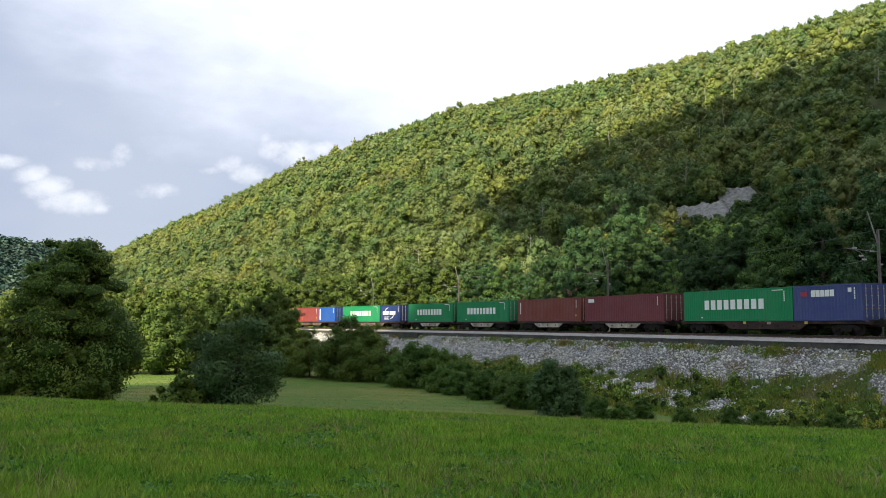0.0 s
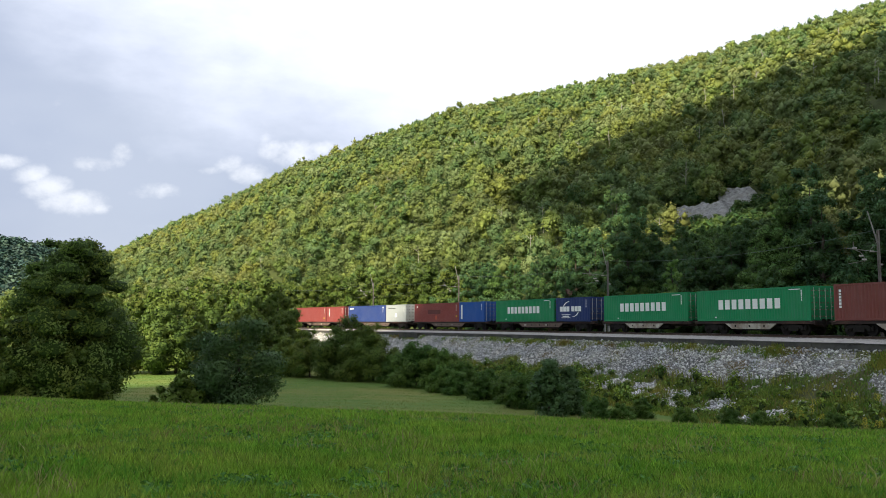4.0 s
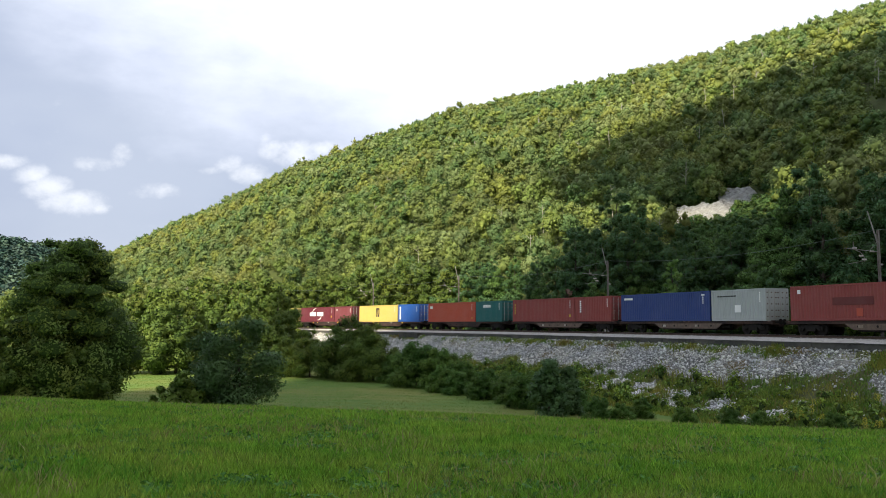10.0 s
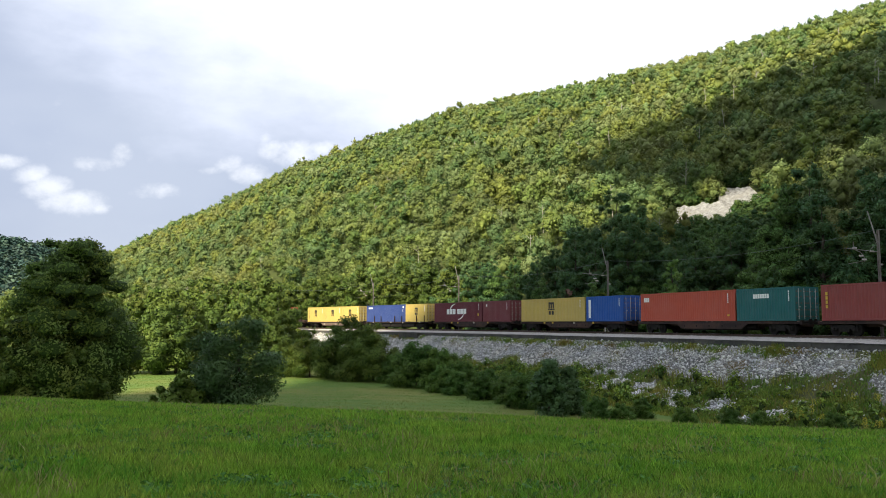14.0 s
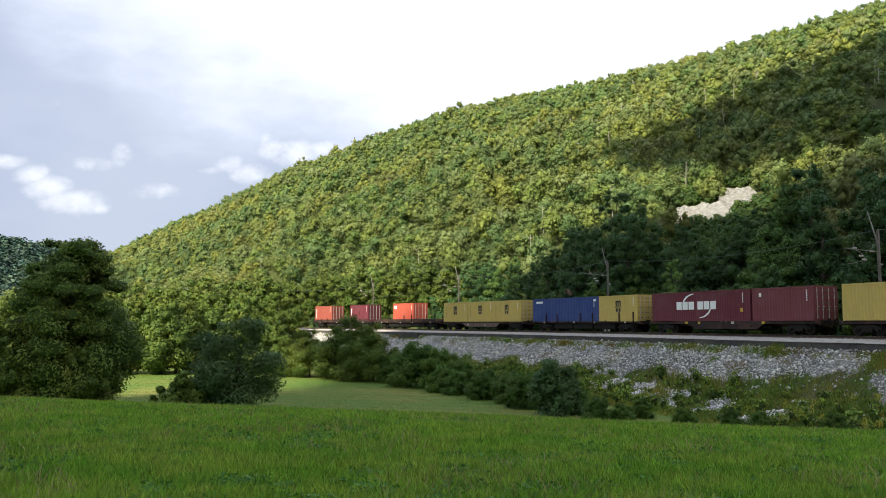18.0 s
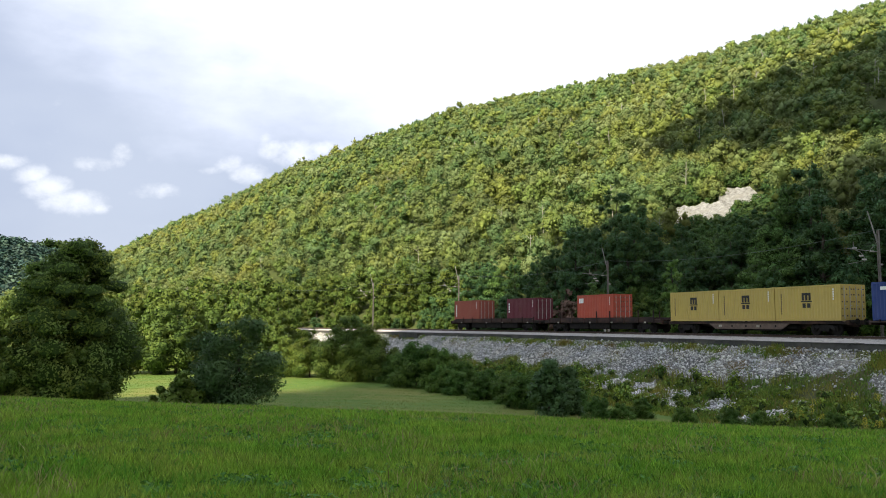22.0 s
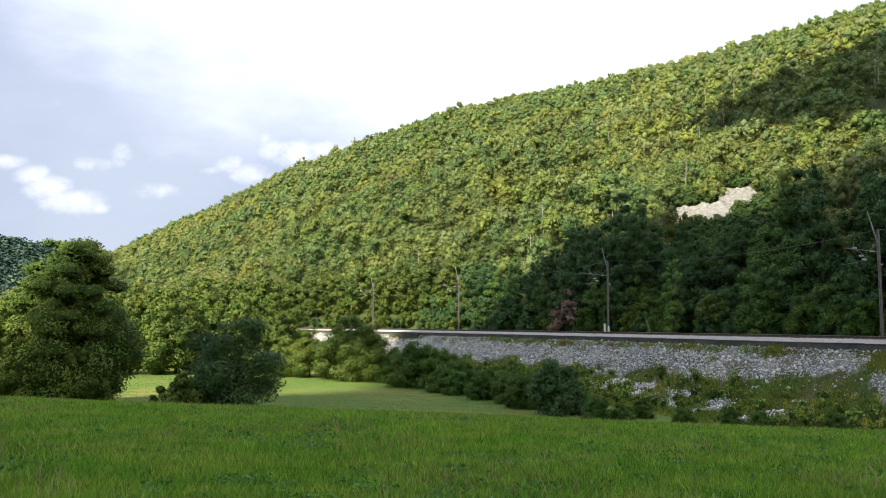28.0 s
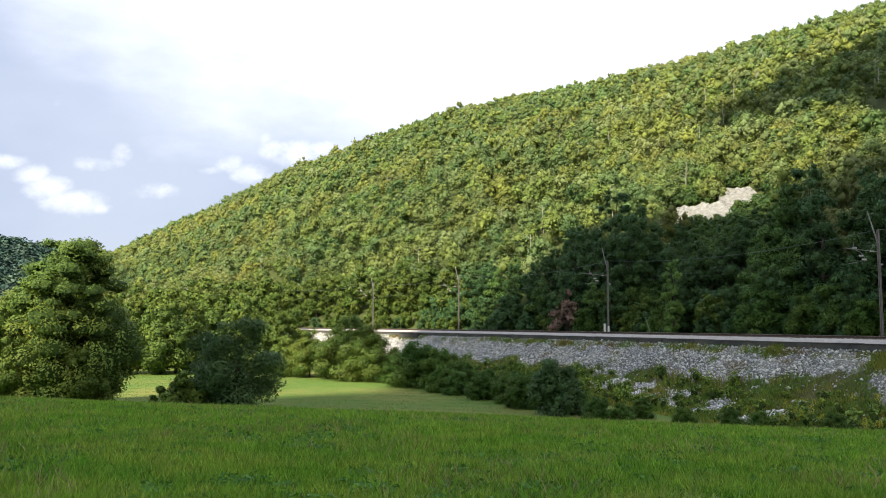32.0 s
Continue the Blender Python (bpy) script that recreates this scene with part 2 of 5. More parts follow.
ANG0 = math.atan2(72.799 - CY, 21.343 - CX)
RAIL_Z = 1.05                                        # rail top where the arc coordinate is 0
GRADE = -0.0009


def rail_z(s):
    return RAIL_Z + GRADE * s


def on_track(s, u=0.0, z=0.0):
    """The place s metres along the track, u metres off its axis (positive to the hill), z above the rail top."""
    a = ANG0 - s / 388.58
    return Vector((CX + (RAD + u) * math.cos(a), CY + (RAD + u) * math.sin(a), rail_z(s) + z))


def heading(s):
    return math.degrees(ANG0 - s / 388.58) - 90


def track_coords(x, y):
    dx, dy = x - CX, y - CY
    return (ANG0 - np.arctan2(dy, dx)) * 388.58, np.hypot(dx, dy) - RAD


def smooth_max(a, b, k):
    h = np.clip(0.5 + 0.5 * (a - b) / k, 0, 1)
    return b + (a - b) * h + k * h * (1 - h)


def ease(x):
    x = np.clip(x, 0, 1)
    return x * x * (3 - 2 * x)


def wobble(x, y, size, seed):
    """Cheap smooth unevenness, about -1 to 1."""
    r = np.random.RandomState(seed)
    total = 0
    for k in range(6):
        a, ph, f = r.uniform(0, 6.283), r.uniform(0, 6.283), (0.6 + 0.35 * k) * 6.283 / size
        total = total + np.sin((x * math.cos(a) + y * math.sin(a)) * f + ph) / (1 + 0.5 * k)
    return total / 2.6


# height of the ridge by compass bearing from the meadow's edge, degrees right of the view's middle
RIDGE_DEG = [-100, -40, -28.6, -24.9, -21.7, -18.8, -15.1, -11.4, -7.5, -3.5, 0.6, 8.7, 18.4, 29.4, 45, 100]
RIDGE_TOP = [2.0, 3.0, 12.0, 32.0, 48.6, 63.0, 79.2, 95.8, 106.4, 115.5, 123.0, 124.3, 125.6, 126.6, 128.0, 122.0]


def hill_height(x, y, s, u):
    top = np.interp(np.degrees(np.arctan2(x, y)), RIDGE_DEG, RIDGE_TOP)
    f = (u - 7.0) / 253.0
    rise = np.where(f < 1, f * (1.22 - 0.22 * f), 1 - 0.9 * np.maximum(f - 1, 0) ** 1.3)
    rise = np.where(f > 0, np.maximum(rise, 0.0), 0)
    return top * rise + wobble(x, y, 60, 5) * 1.6 * ease(f * 4) + 0.35 * ease((u - 3.5) / 3)


def land(x, y):
    """Height of the ground, for numpy arrays."""
    s, u = track_coords(x, y)
    q = np.maximum(0.0435 * y + 0.014 * x, 0)
    meadow = -q * q * np.where(y > 0, 1, 0) + wobble(x, y, 9, 3) * 0.035
    low = -3.9 + wobble(x, y, 30, 8) * 0.12
    field = smooth_max(meadow, low, 0.8)
    rz = RAIL_Z + GRADE * np.clip(s, -400, 400)
    berm = rz - 3.75 - 0.24 * (-u - 8.2) + 0.22 * wobble(x, y, 5, 11)
    slope = rz - 0.73 - (-u - 4.0) / 1.45
    bank = np.where(u > -8.2, np.minimum(slope, rz - 0.73), berm)
    side = smooth_max(field, bank, 0.25)
    z = np.where(u < -4.0, side, rz - 0.85)
    z = np.where(u > 3.9, rz - 0.6 + hill_height(x, y, s, u), z)
    d = np.hypot(x, y)
    far = np.clip((d - 620) / 500, 0, 1)
    az = np.degrees(np.arctan2(y, x))
    ridge = 104 + 14 * np.sin(np.radians(az * 9.0)) + 6 * np.sin(np.radians(az * 31 + 40))
    back = ease((d - 700) / 520) * ridge * ease((az - 92) / 20) * ease((215 - az) / 30)
    other = ease((d - 200) / 700) * 90 * (1 - ease((az + 10) / 8)) * ease((az + 175) / 15)
    return np.maximum(z * (1 - 0.9 * far), -5) + back + other


def land_at(x, y):
    return float(land(np.array([float(x)]), np.array([float(y)]))[0])


def track_xy(s, u):
    a = ANG0 - s / 388.58
    return CX + (RAD + u) * np.cos(a), CY + (RAD + u) * np.sin(a)


def stony(s, u):
    """How bare of plants the bank is, 0 to 1: the upper slope, and patches below."""
    x, y = track_xy(s, u)
    toe = -8.0 - 0.9 * wobble(x, y, 7, 61) + 2.6 * ease((s - 16) / 8)
    top = ease((u - toe) / 0.9) * (1 - 0.9 * ease((s - 18.5 + 1.5 * wobble(x, y, 3, 67)) / 4))
    patch = ease((wobble(x, y, 4.5, 62) + 0.35 * wobble(x, y, 1.7, 64) - 0.22) / 0.22) * ease((s + 6) / 6)
    tuft = ease((wobble(x, y, 3.2, 63) + 0.2 * wobble(x, y, 1.1, 66) - 0.25) / 0.25) * 0.95 * ease((u + 5.6) / 1.0)
    return np.clip(np.maximum(top - tuft, patch), 0, 1)


def make_ground():
    radii = np.concatenate([np.linspace(0, 12, 25)[:-1], np.linspace(12, 200, 170)[:-1], np.geomspace(200, 3500, 120)])
    az = np.radians(np.concatenate([np.linspace(55, 125, 241)[:-1], np.linspace(125, 415, 161)]))
    rr, aa = np.meshgrid(radii, az, indexing="ij")
    x, y = rr * np.cos(aa), rr * np.sin(aa)
    z = land(x, y)
    n, m = rr.shape
    i = np.arange(n - 1)[:, None] * m + np.arange(m - 1)[None, :]
    faces = np.stack([i, i + m, i + m + 1, i + 1], -1).reshape(-1, 4)
    pts = np.stack([x, y, z], -1).reshape(-1, 3)
    mid = pts[faces].mean(1)
    s, u = track_coords(mid[:, 0], mid[:, 1])
    near = np.hypot(mid[:, 0], mid[:, 1]) < 700
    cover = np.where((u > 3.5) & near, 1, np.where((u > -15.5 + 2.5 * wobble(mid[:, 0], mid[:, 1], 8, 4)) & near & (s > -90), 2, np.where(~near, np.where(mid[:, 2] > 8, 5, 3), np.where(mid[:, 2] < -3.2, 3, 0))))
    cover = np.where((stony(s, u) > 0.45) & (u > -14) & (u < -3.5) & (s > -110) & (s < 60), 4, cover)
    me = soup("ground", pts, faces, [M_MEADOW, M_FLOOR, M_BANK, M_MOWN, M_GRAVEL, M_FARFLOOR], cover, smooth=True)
    tagged(new("ground", me), "green summer meadow falling to a hollow below the railway", "meadow", kind="structure")


make_ground()


def sweep(name, outline, s0, s1, step, mat, closed=True):
    """A strip along the track of the given u, z outline."""
    ss = np.arange(s0, s1 + 0.01, step)
    k = len(outline)
    v = np.array([on_track(s, u, z) for s in ss for u, z in outline])
    f = []
    for i in range(len(ss) - 1):
        for j in range(k if closed else k - 1):
            jj = (j + 1) % k
            f.append((i * k + j, i * k + jj, (i + 1) * k + jj, (i + 1) * k + j))
    return soup(name, v, np.array(f), [mat])


S_A, S_B = -330.0, 130.0
bed = tagged(new("track_bed", sweep("track_bed", [(-3.75, -0.9), (-3.75, -0.50), (-2.0, -0.21), (2.0, -0.21), (3.9, -0.55), (4.0, -0.9)], S_A, S_B, 2.0, M_BALLAST)),
             "grey crushed-stone ballast bed of a single railway track", "track bed", kind="structure")
for side in (-0.7525, 0.7525):
    rail = tagged(new("rail", sweep("rail", [(side - 0.07, -0.19), (side - 0.07, -0.16), (side - 0.012, -0.14), (side - 0.012, -0.05), (side - 0.036, -0.04),
                                             (side - 0.036, -0.006), (side + 0.036, -0.006), (side + 0.036, -0.04), (side + 0.012, -0.05),
                                             (side + 0.012, -0.14), (side + 0.07, -0.16), (side + 0.07, -0.19)], S_A, S_B, 2.0, M_RAIL)),
                  "rusty steel rail on concrete sleepers", "rail", "rails of the track", "structure")
    part("rail_head", sweep("rail_head", [(side - 0.034, -0.0055), (side - 0.034, 0.0), (side + 0.034, 0.0), (side + 0.034, -0.0055)], S_A, S_B, 2.0, M_RAILHEAD), None, rail,
         "polished running surface")


# ---- track furniture ----
def sleepers():
    bm = bmesh.new()
    box(bm, -0.13, 0.13, -1.28, 1.28, -0.36, -0.195)
    me = to_mesh("sleeper", bm, M_SLEEPER)
    k = 0
    s = 24.0
    while k < 290:
        p = on_track(s)
        ob = new("sleeper", me)
        ob.parent = bed
        ob.matrix_basis = pose(p.x, p.y, p.z, 0, 0, heading(s))
        s -= 0.6
        k += 1


sleepers()


def kerb():
    """The low concrete cable trough along the edge of the bed, laid in slabs."""
    root = tagged(new("cable_trough"), "low grey concrete cable trough beside the track bed", "cable trough", kind="structure")
    bm = bmesh.new()
    box(bm, -0.99, 0.99, -0.22, 0.18, -0.92, -0.50)
    bmesh.ops.bevel(bm, geom=list(bm.edges), offset=0.02, segments=1, affect="EDGES")
    me = to_mesh("slab", bm, M_CONCRETE)
    bm = bmesh.new()
    box(bm, -0.98, 0.98, -0.26, 0.20, -0.497, -0.43)
    bmesh.ops.bevel(bm, geom=list(bm.edges), offset=0.012, segments=1, affect="EDGES")
    lid = to_mesh("cover_slab", bm, M_CONCRETE)
    rng = random.Random(5)
    for k in range(88):
        s = 46 - 2.0 * k
        p = on_track(s, -3.95)
        for nm, data, dz in (("slab", me, 0.0), ("cover_slab", lid, rng.uniform(-0.012, 0.012))):
            ob = new(nm, data)
            ob.parent = root
            ob.matrix_basis = pose(p.x, p.y, p.z + dz, 0, 0, heading(s) + rng.uniform(-0.3, 0.3))
    p = on_track(-49.0, -4.3)
    bm = bmesh.new()
    box(bm, -2.6, 2.6, -0.5, 0.25, -1.25, -0.62)
    box(bm, -2.8, 2.8, -0.6, 0.3, -0.62, -0.50)
    hole = part("culvert_head", bm, M_CONCRETE, root, "dark concrete culvert head")
    hole.matrix_basis = pose(p.x, p.y, p.z, 0, 0, heading(-49.0))


kerb()


def mast(s):
    """A catenary mast on the hill side of the track, its arms reaching over it."""
    root = new("catenary_mast")
    tagged(root, "grey steel lattice catenary mast with insulated arms", "catenary mast", "catenary masts")
    for dx in (-0.075, 0.075):
        bm = bmesh.new()
        box(bm, dx - 0.028, dx + 0.028, -0.05, 0.05, -0.8, 7.7)
        part("post", bm, M_MAST, root)
    bm = bmesh.new()
    z = -0.2
    while z < 7.4:
        tube(bm, (-0.075, -0.055, z), (0.075, -0.055, z + 0.42), 0.014, sides=5)
        z += 0.42
    part("lattice", bm, M_MAST, root)
    bm = bmesh.new()
    box(bm, -0.35, 0.35, -0.35, 0.35, -1.3, -0.45)
    part("footing", bm, M_CONCRETE, root)
    bm = bmesh.new()
    tube(bm, (-0.1, 0, 6.9), (-0.62, -0.25, 9.2), 0.06, 0.04, 6)
    part("top_pole", bm, M_STEEL, root)
    bm = bmesh.new()
    tube(bm, (0, -0.05, 6.1), (0.0, -3.4, 6.25), 0.03, sides=6)
    tube(bm, (0, -0.05, 6.9), (0.0, -0.9, 6.14), 0.014, sides=5)
    part("cantilever", bm, M_STEEL, root)
    bm = bmesh.new()
    tube(bm, (0, -2.5, 6.2), (0.0, -1.9, 6.05), 0.025, sides=6)
    tube(bm, (0, -1.9, 6.05), (0.0, -1.5, 5.75), 0.025, sides=6)
    tube(bm, (0, -1.5, 5.75), (0.0, -1.45, 5.35), 0.022, sides=6)
    tube(bm, (0, -1.45, 5.4), (0.0, -3.1, 5.12), 0.014, sides=5)
    part("registration_arm", bm, M_STEEL, root)
    bm = bmesh.new()
    tube(bm, (0, -2.5, 6.2), (0, -2.5, 6.75), 0.03, sides=6)
    part("wire_support", bm, M_STEEL, root)
    for y, z in ((-0.5, 6.12), (-2.2, 6.3), (-1.3, 5.5), (-1.6, 5.75), (0.35, 5.2)):
        bm = bmesh.new()
        for k in range(4):
            tube(bm, (0, y - 0.1 * k, z), (0, y - 0.1 * k - 0.05, z), 0.06, sides=8)
        part("insulator", bm, M_PORCELAIN, root)
    p = on_track(s, 3.0)
    root.matrix_basis = pose(p.x, p.y, p.z, 0, 0, heading(s))
    return root


MASTS = (49.0, 16.7, -16.0, -48.0, -73.4, -107.7, -141.0)
for ms in MASTS:
    mast(ms)


def wires():
    """Contact wire, messenger wire and feeder between the masts, sagging a little."""
    for name, u, z, sag, label in (("contact_wire", -0.1, 5.1, 0.03, "thin overhead contact wire above the track"), ("messenger_wire", -0.1, 6.3, 0.9, "thin sagging messenger wire above the track"),
                                   ("feeder_wire", 3.05, 7.75, 0.75, "thin sagging feeder wire between mast tops")):
        bm = bmesh.new()
        for a, b in zip(MASTS, MASTS[1:]):
            last = None
            for k in range(13):
                f = k / 12
                q = on_track(a + (b - a) * f, u, z - sag * 4 * f * (1 - f))
                if last:
                    tube(bm, last, q, 0.014 if name == "feeder_wire" else 0.0035, sides=4)
                last = q
        me = to_mesh(name, bm, M_WIRE)
        tagged(new(name, me), label, "wire", kind="structure")


wires()


def marker_post(s, u, h, r):
    root = new("marker_post")
    tagged(root, "short white marker post beside the track", "marker post", "marker posts")
    bm = bmesh.new()
    box(bm, -r, r, -r * 0.6, r * 0.6, -0.9, h - 0.9)
    bmesh.ops.bevel(bm, geom=list(bm.edges), offset=0.015, segments=1, affect="EDGES")
    part("post", bm, material("white_enamel", (0.72, 0.71, 0.68), (0.6, 0.58, 0.54), 5.0, 0.5), root)
    p = on_track(s, u)
    root.matrix_basis = pose(p.x, p.y, p.z, 0, 0, heading(s))


marker_post(-16.3, 2.75, 1.75, 0.13)
marker_post(-15.6, 2.7, 1.5, 0.10)


def leaning_stake():
    root = tagged(new("stake"), "thin pale leaning stake beside the track", "stake")
    bm = bmesh.new()
    tube(bm, (0, 0, -0.9), (-1.25, 0.1, 1.5), 0.03, 0.02, 6)
    part("pole", bm, M_STEEL, root)
    p = on_track(-9.6, 3.6)
    root.matrix_basis = pose(p.x, p.y, p.z, 0, 0, heading(-9.6))


leaning_stake()


# ---- foliage ----
def leaf_triangles(rng, centres, radii, leaves, size, hollow=0.72, droop=0.0, flat=1.0, spread=0.12):
    """Leaf sprays (triangles) on the shells of lumps: verts (3n, 3)."""
    w8 = radii ** 2
    which = rng.choice(len(radii), leaves, p=w8 / w8.sum())
    d = rng.normal(0, 1, (leaves, 3))
    d[:, 2] += 0.3
    d /= np.linalg.norm(d, axis=1)[:, None]
    reach = radii[which] * rng.uniform(hollow, 1.0 + spread, leaves)
    p = centres[which] + d * reach[:, None] * np.array([1, 1, flat])
    nrm = d * 0.8 + rng.normal(0, 0.5, (leaves, 3)) + np.array([0, 0, 0.35])
    nrm /= np.linalg.norm(nrm, axis=1)[:, None]
    a = np.cross(nrm, rng.normal(0, 1, (leaves, 3)))
    a /= np.linalg.norm(a, axis=1)[:, None]
    b = np.cross(nrm, a)
    b[:, 2] -= droop
    w = size * rng.uniform(0.6, 1.4, (leaves, 1))
    h = w * rng.uniform(0.8, 1.3, (leaves, 1))
    return np.stack([p - a * w * 0.5 - b * h * 0.4, p + a * w * 0.5 - b * h * 0.4, p + b * h * 0.6], 1).reshape(-1, 3)


def round_normals(me, normals):
    """Shade leaf sprays with the roundness of their crown."""
    me.normals_split_custom_set_from_vertices(normals)


def blobs(rng, centres, radii, k=0.7, rings=3, sides=6, flat=1.0):
    """Crown filler, mostly coloured dark as shade between the leaves: rough low balls, quads."""
    V, F = [], []
    for c, r in zip(centres, radii):
        base = len(V)
        for i in range(rings + 1):
            t = math.pi * i / rings
            for j in range(sides):
                q = k * r * rng.uniform(0.8, 1.1)
                V.append((c[0] + q * math.sin(t) * math.cos(6.2832 * j / sides), c[1] + q * math.sin(t) * math.sin(6.2832 * j / sides), c[2] - q * flat * math.cos(t)))
        for i in range(rings):
            for j in range(sides):
                e, g, h, m = base + i * sides + j, base + i * sides + (j + 1) % sides, base + (i + 1) * sides + (j + 1) % sides, base + (i + 1) * sides + j
                F += [(e, g, h), (e, h, m)]
    return np.array(V), np.array(F)


BALL = np.array([(1, 0, 0), (0, 1, 0), (-1, 0, 0), (0, -1, 0), (0, 0, 1), (0, 0, -1)], float)
BALL_F = np.array([(0, 1, 4), (1, 2, 4), (2, 3, 4), (3, 0, 4), (1, 0, 5), (2, 1, 5), (3, 2, 5), (0, 3, 5)])


def stand(name, spots, leaves, leaf_size, mats, palette, seed, kinds=8, solid=0.0, lumps=(9, 15)):
    """Many trees as one mesh: spots rows of x, y, z, radius, height factor."""
    rng = np.random.RandomState(seed)
    kindset = []
    for _ in range(kinds):
        n = rng.randint(*lumps)
        cs = rng.normal(0, 1, (n, 3))
        cs /= np.linalg.norm(cs, axis=1)[:, None]
        cs *= rng.uniform(0.40, 0.72, (n, 1))
        cs[:, 2] += 1.0
        cs[0] = (rng.uniform(-0.2, 0.2), rng.uniform(-0.2, 0.2), rng.uniform(1.4, 1.75))
        rs = rng.uniform(0.26, 0.44, n) * (1.12 if lumps[0] < 8 else 1.0)
        v = leaf_triangles(rng, cs, rs, leaves, leaf_size, *((0.72, 0.0, 0.85, 0.28) if solid else ()))
        if solid:
            c = (BALL[None] * (rs * solid)[:, None, None] * rng.uniform(0.7, 1.15, (n, len(BALL), 1)) * np.array([1, 1, 0.9]) + cs[:, None]).reshape(-1, 3)
            cf = (BALL_F[None] + len(BALL) * np.arange(n)[:, None, None]).reshape(-1, 3)
        else:
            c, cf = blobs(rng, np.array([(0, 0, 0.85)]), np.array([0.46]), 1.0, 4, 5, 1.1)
        allv = np.concatenate([v, c])
        tri = v.reshape(-1, 3, 3)
        fn = np.cross(tri[:, 1] - tri[:, 0], tri[:, 2] - tri[:, 0])
        fn /= np.linalg.norm(fn, axis=1)[:, None] + 1e-9
        out = allv - np.array([0, 0, 0.75])
        out /= np.linalg.norm(out, axis=1)[:, None] + 1e-9
        out[:leaves * 3] = out[:leaves * 3] * 0.8 + np.repeat(fn * np.sign(fn[:, 2:] + 0.3), 3, 0) * 0.45
        if solid:
            lump = c - np.repeat(cs, len(BALL), 0)
            out[leaves * 3:] = out[leaves * 3:] * 0.35 + lump / np.linalg.norm(lump, axis=1)[:, None]
        shade = np.r_[np.repeat(rng.uniform(0.8, 1.2, leaves), 3), np.repeat(rng.uniform(0.84, 1.14, n), len(BALL)) if solid else np.ones(len(c))]
        kindset.append((allv, np.concatenate([np.arange(leaves * 3).reshape(-1, 3), cf + leaves * 3]), np.r_[np.zeros(leaves), np.full(len(cf), 0 if solid else 1)], out, shade))
    V, F, T, M, O = [], [], [], [], []
    base = 0
    for x, y, z, r, hf in spots:
        v, f, m, o, sh = kindset[rng.randint(kinds)]
        a = rng.uniform(0, 6.283)
        rot = np.array([[math.cos(a), -math.sin(a), 0], [math.sin(a), math.cos(a), 0], [0, 0, hf]]) * r
        V.append(v @ rot.T + (x, y, z))
        F.append(f + base)
        T.append((palette[rng.randint(len(palette))] * rng.uniform(0.78, 1.2))[None] * sh[:, None])
        M.append(m)
        O.append(o @ (rot.T / r))
        base += len(v)
    me = soup(name, np.concatenate(V), np.concatenate(F), mats, np.concatenate(M), np.concatenate(T), smooth=True)
    O = np.concatenate(O)
    round_normals(me, O / np.linalg.norm(O, axis=1)[:, None])
    return me


PALETTE = np.array([(1.0, 1.0, 1.0), (1.1, 1.08, 0.9), (0.8, 0.9, 0.95), (0.62, 0.78, 0.75), (1.2, 1.12, 0.8), (1.0, 1.0, 1.0),
                    (1.1, 1.02, 0.85), (0.85, 0.95, 1.05), (0.95, 1.05, 0.8), (1.25, 1.2, 0.85), (1.15, 1.12, 1.3)])


def scar_edges(q):
    """Lower and upper edge, in metres uphill, of the bare rock, by the slanting coordinate q."""
    lo = 33.6 + 4.6 * ease((q + 26.5) / 3.0) + 0.35 * np.sin(q * 2.1)
    hi = 39.9 + 4.6 * ease((q + 25.6) / 0.9) + 0.4 * np.sin(q * 1.7 + 1)
    return lo, hi


def slant(s, u):
    return s + 1.18 * (u - 33.6)


def near_scar(s, u):
    q = slant(s, u)
    lo, hi = scar_edges(q)
    return -36.8 < q < -18.0 and lo - 0.5 < u < hi + 0.1


def below_scar(s, u):
    """The stony ground under the rock, where only low scrub grows."""
    q = slant(s, u)
    return -37.5 < q < -17.5 and 18 < u < scar_edges(q)[0]


